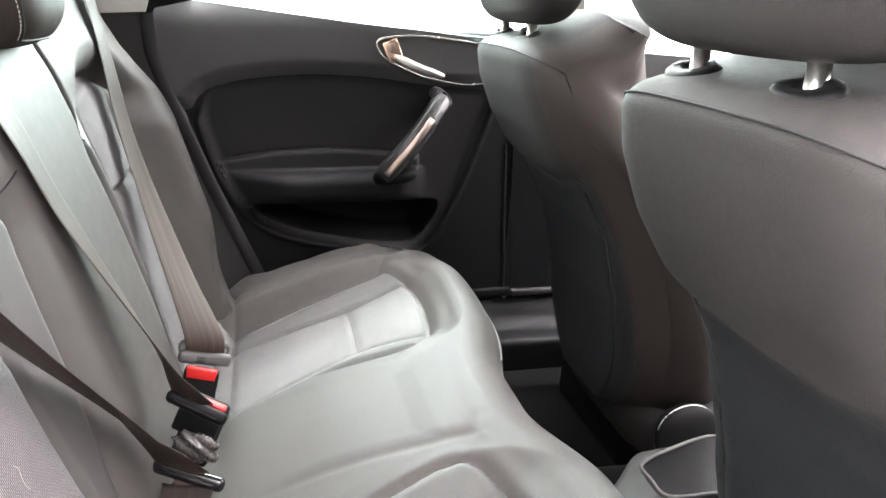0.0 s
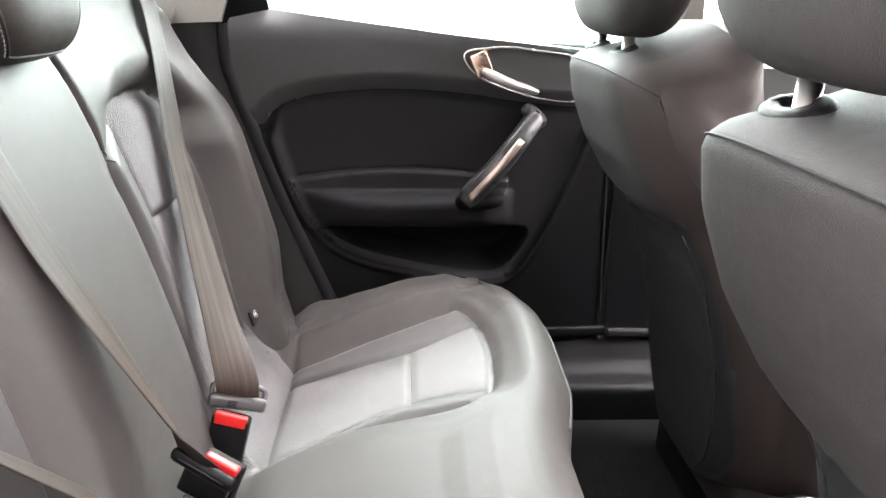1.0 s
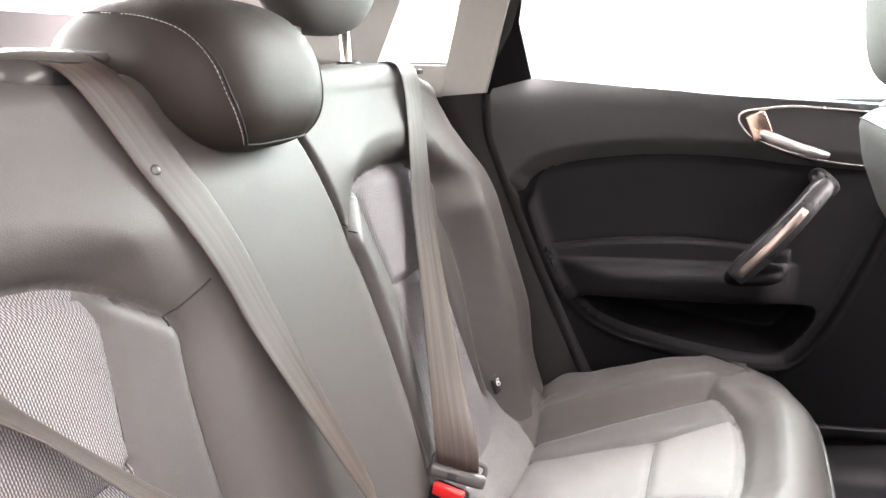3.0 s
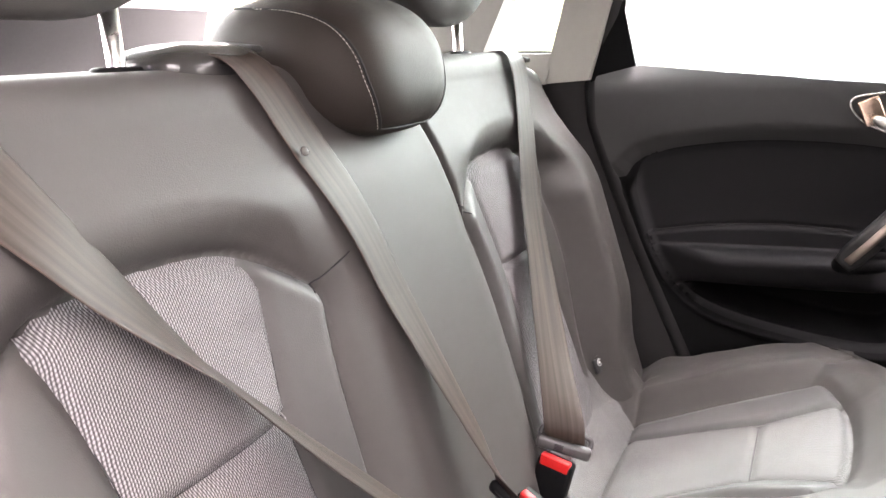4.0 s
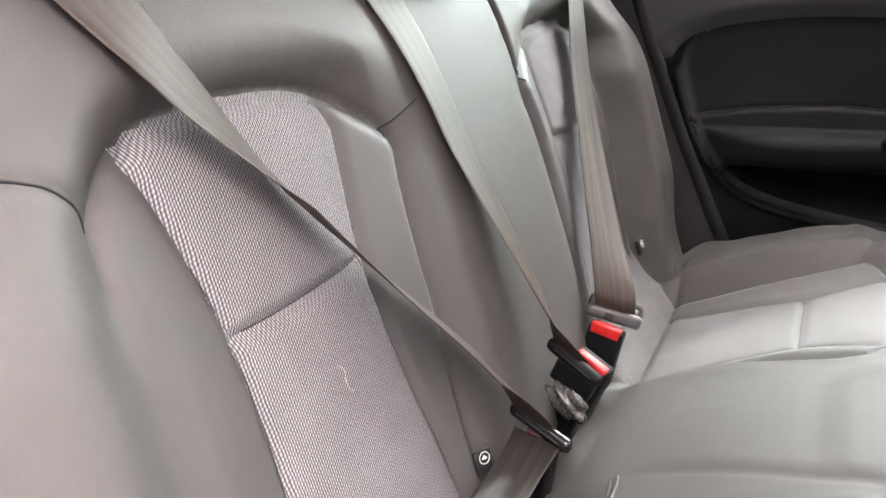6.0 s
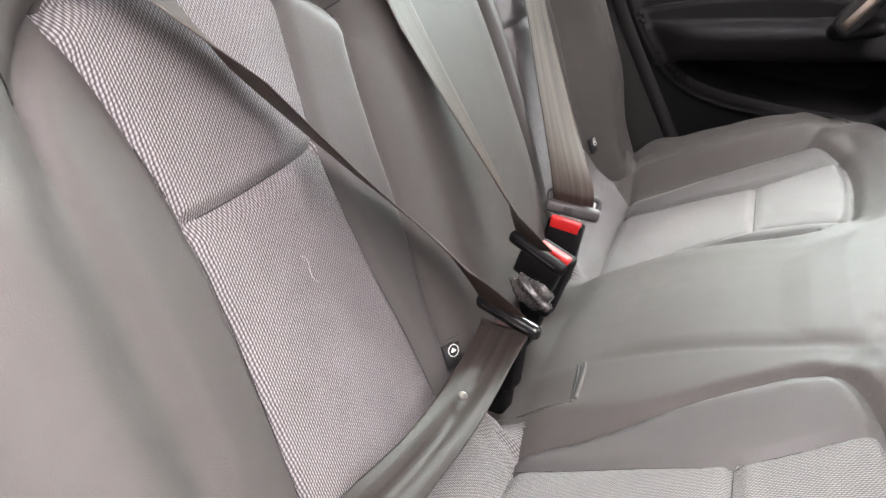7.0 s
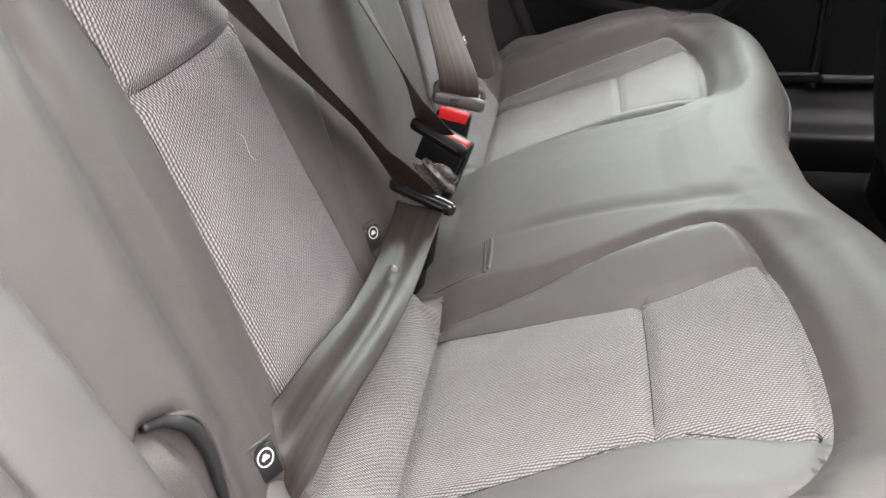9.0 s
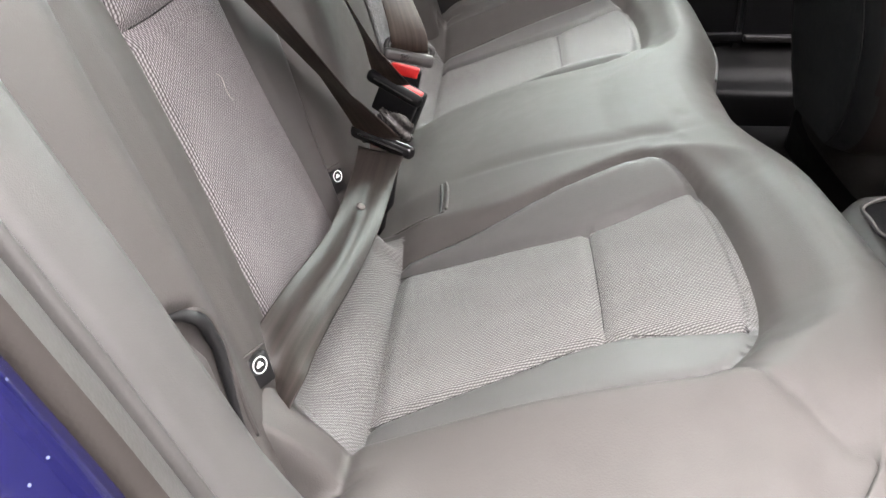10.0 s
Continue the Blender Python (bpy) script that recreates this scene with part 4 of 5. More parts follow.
def anchor_tag(y, z=0.546, side=-1):
    """Small round printed tag over a child-seat anchor, with its slit."""
    w = abs(y - C)
    sgn = 1 if y > C else -1
    p = on_back(z, w, sgn, 0.003)
    e = thing("anchor_tag", "small round black and white child seat anchor tag", "tag", "anchor tags", at=tuple(p))
    turn = (0, 72, -30 if y < C else -12)
    bm = bmesh.new()
    bmesh.ops.create_cone(bm, cap_ends=True, segments=28, radius1=0.0072, radius2=0.0069, depth=0.002)
    me = from_bm("disc", bm)
    me.transform(pose(0, 0, 0, *turn))
    link("disc", me, SEAL_SHADE_DARK, e, smooth=False)
    ring = tube([(0.0053 * math.cos(a), 0.0053 * math.sin(a), 0.0013) for a in np.linspace(0, 2 * math.pi, 28, endpoint=False)], 0.0004, 6, True)
    ring.transform(pose(0, 0, 0, *turn))
    link("printed_ring", ring, WHITE, e, "white ring")
    for q in (rbox((0.002, 0.0052, 0.001), (0.0004, 0, 0.0012), 0.0004, seg=1), rbox((0.0035, 0.0026, 0.001), (-0.0004, 0, 0.0012), 0.0004, seg=1),):
        q.transform(pose(0, 0, 0, *turn))
        link("printed_mark", q, WHITE, e, "white mark")
    flap = rbox((0.022, 0.018, 0.006), (0.005, 0, -0.0032), 0.001, seg=1)
    flap.transform(pose(0, 0, 0, *turn))
    link("slit_flap", flap, SEAL_SHADE_DARK, e)
    lip = rbox((0.0012, 0.018, 0.0014), (-0.0105, 0, 0.0), 0.0005, seg=1)
    lip.transform(pose(0, 0, 0, *turn))
    link("stitched_lip", lip, LEATHER, e)
    return e


for y, z in ((0.331, 0.567), (0.6205, 0.5495), (1.196, 0.557)):
    anchor_tag(y, z)

thread = thing("loose_thread", "short pale loose thread lying on the backrest cloth", "thread", at=(0, 0, 0))
link("fibre", tube([on_back(z, C - y, -1, 0.0012) for z, y in resample([(0.702, 0.481), (0.697, 0.486), (0.690, 0.484), (0.684, 0.4845), (0.680, 0.488)], 6)], 0.00014, 5), STITCH, thread)

# slit pocket for the buckles in the middle of the bench
slit = thing("buckle_slit", "stitched leather slit for the buckle in the bench", "seat slit", at=(0, 0, 0))


def lay(line, up):
    return [cushion_place(np.array([x]), np.array([y]))[0] + np.array((0, 0, up)) for x, y in resample(line, 6)]


link("upright_lip", tube(lay([(-0.0145, 0.712), (-0.012, 0.700), (-0.0105, 0.676), (-0.010, 0.650)], 0.0004), 0.0017, 8), LEATHER, slit, "raised leather lip")
# both gap tubes are near-black stand-ins for the shade along the lips
link("upright_gap_shade", tube(lay([(-0.019, 0.708), (-0.0175, 0.690), (-0.0165, 0.656)], 0.0012), 0.002, 8), SEAL_SHADE_DARK, slit)
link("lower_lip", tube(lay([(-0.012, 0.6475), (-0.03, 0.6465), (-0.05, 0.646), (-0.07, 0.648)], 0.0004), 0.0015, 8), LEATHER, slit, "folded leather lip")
link("lower_gap_shade", tube(lay([(-0.0165, 0.6545), (-0.03, 0.6535), (-0.05, 0.653), (-0.066, 0.655)], 0.0006), 0.0014, 8), SEAL_SHADE_DARK, slit)
pocket = thing("side_pocket", "curved pocket gap low on the backrest's outer side, shade drawn as a near-black tube", "seat pocket", at=(0, 0, 0))
gap = [on_back(z, w - 0.006, -1, 0.003) for z, w in resample(SIDE_GAP, 6)]
# the shade inside the pocket gap is drawn as a near-black tube
link("gap", tube(gap, np.interp(np.linspace(0, 1, len(gap)), [0, 0.2, 0.45, 0.8, 1], [0.002, 0.0036, 0.0038, 0.0024, 0.001]), 10), SEAL_SHADE_DARK, pocket)
lipl = [on_back(z, w - 0.0125, -1, -0.0004) for z, w in resample(SIDE_GAP, 6)]
link("lip", tube(lipl, 0.0014, 10), LEATHER, pocket, "leather edge")

# ---------------------------------------------------------------- far rear door
DX = 0.15


def door_y(x):
    return 1.425 + DX * x


PADLOW = [(-0.30, 0.80), (-0.125, 0.797), (-0.104, 0.835), (-0.06, 0.852), (0.0, 0.862), (0.084, 0.869), (0.203, 0.865), (0.287, 0.853), (0.386, 0.846), (0.60, 0.836), (0.60, 1.1), (-0.30, 1.1)]
POCK = [(-0.106, 0.800), (-0.092, 0.748), (-0.072, 0.69), (-0.040, 0.634), (-0.004, 0.598), (0.047, 0.573), (0.115, 0.556), (0.213, 0.535), (0.275, 0.530), (0.305, 0.538), (0.335, 0.574),
        (0.375, 0.659), (0.413, 0.761), (0.44, 0.842), (0.386, 0.844), (0.287, 0.851), (0.203, 0.863), (0.084, 0.867), (0.0, 0.860), (-0.06, 0.850), (-0.095, 0.838)]
d_pad, d_pock = outline(PADLOW, 1), outline(POCK, 1)
BAG = [(-0.03, 0.634), (0.03, 0.64), (0.12, 0.637), (0.24, 0.63), (0.28, 0.629), (0.315, 0.632), (0.338, 0.628), (0.336, 0.60), (0.30, 0.552), (0.27, 0.543), (0.213, 0.548), (0.13, 0.563), (0.05, 0.583), (0.0, 0.606)]
d_bag = outline(BAG, 1)


def arm_bulge(x, z):
    along = smooth(x, -0.085, 0.05) * (1 - smooth(x, 0.245, 0.31))
    up = np.where(z > 0.672, np.sqrt(np.clip(1 - ((z - 0.672) / 0.026) ** 2, 0, 1)), np.sqrt(np.clip(1 - ((z - 0.672) / 0.042) ** 2, 0, 1)))
    return along * up


def door_place(x, z):
    y = door_y(x)
    out = np.zeros_like(x)                                   # towards the cabin
    pad = d_pad(x, z)
    out += 0.024 * smooth(-pad, -0.012, 0.03)
    out -= 0.03 * smooth(z, 0.93, 1.0) ** 2
    pk = d_pock(x, z)
    out += 0.016 * smooth(pk, -0.012, 0.012) * smooth(pad, 0.0, 0.03)
    out += 0.006 * np.exp(-((pk - 0.006) / 0.006) ** 2) * smooth(pad, 0.005, 0.03)
    out += 0.050 * arm_bulge(x, z)
    line = np.interp(x, [-0.075, 0.02, 0.127, 0.214, 0.30], [0.716, 0.729, 0.733, 0.727, 0.715])
    out -= 0.004 * np.exp(-((z - line) / 0.003) ** 2) * (pk < 0) * (x < 0.26)
    out += 0.008 * smooth(line - z, -0.004, 0.006) * smooth(z, 0.66, 0.70) * (pk < 0) * (x < 0.29)
    out -= 0.080 * smooth(-d_bag(x, z), 0, 0.024)
    out -= 0.02 * smooth(z, 0.45, 0.30)
    return np.stack([x, y - out, z], -1)


def belt_line(x):
    return np.interp(x, [-0.25, -0.182, -0.111, 0.028, 0.195, 0.39, 0.7], [0.955, 0.966, 0.984, 0.971, 0.957, 0.944, 0.925])


def rear_edge(z):
    return np.interp(z, [0.28, 0.36, 0.481, 0.677, 0.843, 0.897, 0.963, 1.07], [0.10, 0.06, -0.004, -0.093, -0.160, -0.179, -0.183, -0.16])


def door_region(x, z):
    out = np.where(d_pad(x, z) < 0, 30, np.where(d_pock(x, z) < 0, 31, 32))
    # the pocket's inside gets the colour that carries its shade
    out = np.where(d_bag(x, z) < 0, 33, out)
    gone = (z > belt_line(x)) | (x < rear_edge(z) + 0.012) | (x > 0.488 - 0.02 * smooth(z, 0.70, 0.95))
    low = (z < 0.335 + 0.06 * smooth(x, 0.44, 0.49) ** 2)
    return np.where(gone | low, -1, out)


door = thing("door_1", "closed black rear door with grey pad, silver pull handle and map pocket", "car door", kind="structure", at=(0, 0, 0))
parts = sheet(np.arange(-0.20, 0.50, 0.0028), np.arange(0.32, 1.0, 0.0028),
              [d_pad, d_pock, d_bag, lambda x, z: (x - rear_edge(z) - 0.012) * 0.9, lambda x, z: z - belt_line(x)], door_place, door_region)
for key, nm, mt, lb in ((30, "upper_pad", PLASTIC_PAD, "grey soft upper pad"), (31, "door_insert", PLASTIC_DARK, "dark insert with armrest"), (32, "lower_panel", PLASTIC, "black lower panel"), (33, "map_pocket", POCKET_SHADE, "deep map pocket, its shade put into a near-black colour")):
    link(nm, parts[key], mt, door, lb)


def on_door(x, z, out=0.0):
    p = door_place(np.array([x]), np.array([z]))[0]
    return np.array((p[0], p[1] - out, p[2]))


# inner skin and window frame behind the panel
link("inner_skin", rbox((0.72, 0.03, 0.62), (0.17, 1.56, 0.64), 0.01, (0, 0, math.degrees(math.atan(DX)))), PLASTIC, door)
bez = [(0.200, 0.922), (0.206, 0.934), (0.235, 0.939), (0.278, 0.942), (0.335, 0.938), (0.40, 0.931), (0.46, 0.915), (0.47, 0.89), (0.44, 0.865), (0.39, 0.855), (0.34, 0.859), (0.29, 0.869), (0.245, 0.885), (0.215, 0.902)]
rows = [on_door(x, z, 0.001) for x, z in resample(bez, 5, True)]
link("handle_bezel", tube(rows, 0.0026, 8, True), CHROME, door, "chromed bezel line")
cen = np.mean(rows, axis=0) + np.array((0, 0.012, 0))
n = len(rows)
mid = [r + (cen - r) * 0.25 + np.array((0, 0.010, 0)) for r in rows]
link("handle_cup", mesh("cup", rows + mid + [cen], [(i, (i + 1) % n, n + (i + 1) % n, n + i) for i in range(n)] + [(n + i, n + (i + 1) % n, 2 * n) for i in range(n)]), PLASTIC_DARK, door, "black handle recess")
lev = resample([(0.233, 0.904), (0.252, 0.895), (0.288, 0.882), (0.327, 0.872)], 6)
rows = np.array([(x, door_y(x) - 0.036 - 0.006 * math.sin(k * math.pi), z) for k, (x, z) in zip(np.linspace(0, 1, len(lev)), lev)])
link("release_lever", tube(rows, np.interp(np.linspace(0, 1, len(lev)), [0, 0.3, 0.8, 1], [0.005, 0.009, 0.008, 0.004]), 14), SATIN, door, "satin release lever")
link("lever_plate", rbox((0.030, 0.006, 0.040), (0.229, door_y(0.229) - 0.030, 0.914), 0.003, (0, -24, 8)), material("copper_tint", (0.62, 0.45, 0.35), 0.25, 0.06, 100, metallic=1.0), door, "satin lever base")
a, b = np.array((0.328, door_y(0.328) - 0.040, 0.834)), np.array((0.212, door_y(0.212) - 0.062, 0.692))
ks = np.linspace(0, 1, 26)
rows = np.array([a + (b - a) * k - np.array((0, 1, 0)) * 0.026 * math.sin(min(max(k, 0), 1) * math.pi) for k in ks])
link("pull_handle", ribbon(rows, [np.array((0.77, 0, -0.63))] * 26, np.interp(ks, [0, 0.08, 0.5, 0.9, 1], [0.020, 0.032, 0.034, 0.036, 0.028]), 0.022, 0.004), material("handle_grey", (0.03, 0.03, 0.03), 0.3, 0.1, 60), door, "dark grey pull handle")
link("handle_foot", blob((0.024, 0.026, 0.014), tuple(a + np.array((-0.002, 0.016, -0.003))), (2.6, 2.6, 2.6), (0, 40, 0), 24, 14), PLASTIC_PAD, door)
link("handle_foot", blob((0.044, 0.032, 0.015), tuple(b + np.array((0.026, 0.022, -0.004))), (2.6, 2.6, 2.6), (0, -8, 0), 24, 14), PLASTIC, door)
rows = np.array([a + (b - a) * k - np.array((0, 1, 0)) * (0.013 + 0.026 * math.sin(k * math.pi)) + np.array((0.001, 0, 0.001)) for k in np.linspace(0.26, 0.97, 16)])
link("handle_trim", ribbon(rows, [np.array((0.77, 0, -0.63))] * 16, 0.013, 0.005, 0.002), material("warm_satin", (0.5, 0.41, 0.35), 0.38, 0.04, 40, metallic=1.0), door, "satin aluminium strip on the pull handle")
rows = [on_door(x, z, 0.0005) for x, z in resample([(-0.075, 0.716), (0.02, 0.729), (0.127, 0.733), (0.214, 0.727)], 8)]
link("insert_seam", tube(rows, 0.0012, 6), SEAL_SHADE_DARK, door)
edge = resample([(0.470, 0.74), (0.473, 0.693), (0.481, 0.561), (0.4865, 0.49), (0.4875, 0.43), (0.4865, 0.395), (0.481, 0.372), (0.469, 0.357), (0.446, 0.3455), (0.415, 0.340)], 4)
link("front_edge", tube([on_door(x, z, 0.001) for x, z in edge], 0.003, 8), PLASTIC_DARK, door, "rounded front edge")
link("window_seal", tube([(x, door_y(x) + 0.012, float(belt_line(x)) - 0.004) for x in np.linspace(-0.11, 0.48, 20)], 0.005, 8), PLASTIC_PAD, door)


def slab(pts, y0, y1, tilt=0.0):
    """A flat piece in the car's side: an outline in x and z, with thickness; tilt leans its top inwards."""
    m = len(pts)
    verts = [(x, y0 - tilt * (z - 0.95), z) for x, z in pts] + [(x, y1 - tilt * (z - 0.95), z) for x, z in pts]
    faces = [tuple(range(m)), tuple(range(2 * m - 1, m - 1, -1))] + [(i, i + m, (i + 1) % m + m, (i + 1) % m) for i in range(m)]
    return mesh("slab", verts, faces)


link("window_corner", slab([(-0.188, 0.958), (-0.112, 0.982), (-0.128, 1.07), (-0.085, 1.30), (-0.095, 1.31), (-0.150, 1.07)], 1.418, 1.44, 0.25), PLASTIC, door, "black window corner", smooth=False)
glassy = slab([(-0.12, 0.95), (0.49, 0.925), (0.49, 1.30), (-0.09, 1.31)], 1.452, 1.456, 0.25)
link("pane", glassy, GLASS, door, "clear window pane", smooth=False)

# ---------------------------------------------------------------- far side of the cabin
side_trim = thing("side_trim", "dark plastic side trim and black seal beside the backrest", "trim", kind="structure")
zs = np.linspace(0.33, 0.965, 40)


def seal_x(z):
    return float(rear_edge(z))


link("door_seal", tube([(seal_x(z) - 0.003, 1.432, z) for z in zs] + [(-0.178, 1.425, 1.0), (-0.15, 1.40, 1.07), (-0.10, 1.36, 1.22), (-0.06, 1.33, 1.33)], 0.017, 12), SEAL_SHADE_DARK, side_trim, "black rubber door seal")
link("trim_panel", sweep([lambda i: (seal_x(zs[i]) - 0.012, 1.424, zs[i]), lambda i: (seal_x(zs[i]) - 0.03, 1.414, zs[i]), lambda i: (seal_x(zs[i]) - 0.07, 1.405, zs[i]), lambda i: (lean(zs[i]) - 0.12, 1.418, zs[i]), lambda i: (lean(zs[i]) - 0.12, 1.45, zs[i])], 40), TRIM_DARK, side_trim)
pillar = thing("pillar_trim", "pale grey plastic trim of the rear pillar round the side window", "trim", kind="structure")
link("pillar_face", slab([(-0.275, 0.955), (-0.187, 0.962), (-0.150, 1.07), (-0.06, 1.33), (-0.14, 1.36), (-0.226, 1.07), (-0.250, 1.0)], 1.405, 1.45, 0.25), TRIM_LIGHT, pillar, smooth=False)
link("sill_face", slab([(-0.60, 0.955), (-0.262, 0.955), (-0.246, 1.005), (-0.36, 1.008), (-0.60, 1.04)], 1.40, 1.46, 0.1), TRIM_LIGHT, pillar, smooth=False)
link("rear_face", slab([(-0.70, 0.95), (-0.60, 1.03), (-0.365, 1.007), (-0.30, 1.12), (-0.20, 1.30), (-0.15, 1.37), (-0.6, 1.40)], 1.39, 1.44, 0.25), TRIM_LIGHT, pillar, smooth=False)
qw = thing("window_1", "small fixed rear side window with clear glass", "window", kind="structure")
q = link("pane", slab([(-0.37, 1.0), (-0.245, 1.0), (-0.14, 1.36), (-0.2, 1.33)], 1.452, 1.455, 0.25), GLASS, qw, smooth=False)
link("pane_edge", tube([(-0.36, 1.425, 1.008), (-0.25, 1.425, 1.006), (-0.226, 1.41, 1.07), (-0.18, 1.365, 1.23)], 0.004, 8), SEAL_SHADE_DARK, qw)

# ---------------------------------------------------------------- shell of the cabin
floor = tagged(link("floor", rbox((1.9, 1.42, 0.04), (0.55, C, 0.255), 0.01), CARPET), "black carpet floor of the cabin", "floor", kind="structure")
tagged(link("floor_tunnel", rbox((1.4, 0.26, 0.16), (0.75, C, 0.31), 0.05, seg=5), CARPET), "black carpeted hump along the middle of the floor", "floor", kind="structure")
sill = thing("door_sill", "black plastic sill under the far door", "sill", kind="structure")
link("side_closing", rbox((1.6, 0.03, 0.16), (0.6, 1.545, 0.33), 0.008, (0, 0, 5)), PLASTIC, sill)
# the sill plate falls from the pillar and turns out into a lip over the carpet
flare = resample([(1.515, 0.42), (1.490, 0.41), (1.474, 0.39), (1.462, 0.368), (1.444, 0.353), (1.420, 0.347), (1.406, 0.341), (1.402, 0.325), (1.404, 0.27)], 4)
along = np.linspace(0.36, 1.25, 12)
verts = [(x, y + 0.05 * (x - 0.5), z - 0.004 * (x - 0.5) / 0.1 * 0.3) for x in along for y, z in flare]
nf = len(flare)
link("sill_plate", mesh("plate", verts, [(i * nf + j, i * nf + j + 1, (i + 1) * nf + j + 1, (i + 1) * nf + j) for i in range(len(along) - 1) for j in range(nf - 1)]), SILL_DARK, sill, "dark grey flared sill plate")
link("pillar_foot", rbox((0.50, 0.014, 0.014), (0.75, 1.478, 0.428), 0.004, (0, 0, 3)), TRIM_DARK, sill, "dark grey strip at the foot of the pillar")
link("sill_strip", rbox((1.1, 0.012, 0.02), (0.60, 1.495, 0.425), 0.005, (0, 0, 8)), PLASTIC, sill)
bp = thing("pillar_trim", "black lower and pale upper trim of the middle door pillar", "trim", kind="structure")
link("lower_trim", slab([(0.50, 0.415), (0.66, 0.415), (0.64, 0.93), (0.50, 0.95), (0.485, 0.75)], 1.475, 1.54, 0.0), PLASTIC, bp, smooth=False)
link("upper_trim", slab([(0.50, 0.94), (0.60, 0.94), (0.54, 1.36), (0.46, 1.36)], 1.45, 1.50, 0.25), TRIM_LIGHT, bp, smooth=False)
fd = thing("door_2", "far front door with a black panel below its window", "car door", kind="structure")
link("door_panel", slab([(0.65, 0.33), (1.5, 0.33), (1.5, 0.90), (0.62, 0.93)], 1.50, 1.56, 0.0), PLASTIC_PAD, fd, smooth=False)
link("pane", slab([(0.60, 0.92), (1.5, 0.90), (1.15, 1.33), (0.56, 1.35)], 1.50, 1.504, 0.25), GLASS, fd, smooth=False)


def loft(rows):
    r = np.array(rows, float)
    n, m = r.shape[:2]
    return mesh("loft", r.reshape(-1, 3), [(i * m + j, (i + 1) * m + j, (i + 1) * m + j + 1, i * m + j + 1) for i in range(n - 1) for j in range(m - 1)])


def arch(x, z, half, drop):
    return [(x, C + half * k, z - drop * abs(k) ** 3) for k in np.linspace(-1, 1, 17)]


def thick_loft(rows, lift):
    r = np.array(rows, float)
    n, m = r.shape[:2]
    top = r + np.array((0, 0, lift))
    verts = np.vstack([r.reshape(-1, 3), top.reshape(-1, 3)])
    faces = []
    k = n * m
    for i in range(n - 1):
        for j in range(m - 1):
            a, b, c, d = i * m + j, (i + 1) * m + j, (i + 1) * m + j + 1, i * m + j + 1
            faces += [(a, b, c, d), (a + k, d + k, c + k, b + k)]
    for i in range(n - 1):
        for j in (0, m - 1):
            a, b = i * m + j, (i + 1) * m + j
            faces.append((a, b, b + k, a + k))
    return mesh("roof", verts, faces)


tagged(link("ceiling", thick_loft([arch(-0.75, 1.30, 0.48, 0.03), arch(-0.4, 1.37, 0.52, 0.035), arch(0.0, 1.40, 0.55, 0.04), arch(0.5, 1.41, 0.56, 0.04), arch(0.9, 1.38, 0.54, 0.04), arch(1.08, 1.34, 0.53, 0.04)], 0.03), HEADLINER),
       "pale headliner under the car's roof", "ceiling", kind="structure")
rearw = thing("tailgate", "grey trimmed tailgate behind the rear bench", "tailgate", kind="structure")
link("gate_trim", loft([[(-0.98, C - 0.62, 0.55), (-0.98, C + 0.62, 0.55)], [(-1.0, C - 0.6, 0.97), (-1.0, C + 0.6, 0.97)], [(-0.93, C - 0.57, 1.10), (-0.93, C + 0.57, 1.10)]]), SHELF, rearw)
link("rear_pane", loft([[(-0.93, C - 0.56, 1.10), (-0.93, C + 0.56, 1.10)], [(-0.75, C - 0.48, 1.31), (-0.75, C + 0.48, 1.31)]]), GLASS, rearw, smooth=False)
shelf = tagged(link("parcel_shelf", rbox((0.62, 1.22, 0.02), (-0.66, C, 0.955), 0.008, (0, 2, 0)), SHELF), "grey felt parcel shelf behind the backrest", "parcel shelf")

# windscreen side: dashboard far in front
dash = thing("dashboard", "dark dashboard under the windscreen", "dashboard", kind="structure")
link("dash_top", rbox((0.5, 1.36, 0.30), (1.55, C, 0.82), 0.08, (0, 8, 0), 5), PLASTIC_PAD, dash)
link("dash_body", rbox((0.3, 1.36, 0.45), (1.62, C, 0.50), 0.05), PLASTIC, dash)

# ---------------------------------------------------------------- near door opening
near = thing("door_opening", "grey rubber-sealed rear door opening beside the blue body", "door opening", kind="structure")
nz = np.linspace(0.30, 1.25, 60)


def nx(z):
    """Rear border of the near door opening."""
    return float(np.interp(z, [0.28, 0.36, 0.45, 0.62, 0.717, 0.80, 0.90, 0.97, 1.25], [0.140, 0.092, 0.040, -0.0515, -0.0875, -0.121, -0.15, -0.16, -0.08]))


def off(z, dx, y):
    return (nx(z) + dx, y, z)


def strip(rows):
    return sweep([(lambda i, dx=dx, y=y: off(nz[i], dx, y)) for dx, y in rows], 60)


link("inner_trim", strip([(-0.12, 0.222), (-0.03, 0.220), (-0.014, 0.213), (-0.009, 0.205), (-0.010, 0.190), (-0.0125, 0.182), (-0.0125, 0.175), (-0.018, 0.1715), (-0.035, 0.171)]), PILLAR, near, "grey plastic pillar trim")
link("rubber_seal", strip([(-0.035, 0.1705), (-0.014, 0.1695), (-0.008, 0.1670), (-0.005, 0.163), (-0.007, 0.1595), (-0.014, 0.1580), (-0.035, 0.1578)]), RUBBER, near, "grey rubber door seal")
link("outer_seal", strip([(-0.035, 0.1530), (-0.012, 0.1525), (-0.001, 0.150), (0.006, 0.144), (0.010, 0.136), (0.0112, 0.131)]), RUBBER, near, "grey rubber outer seal")
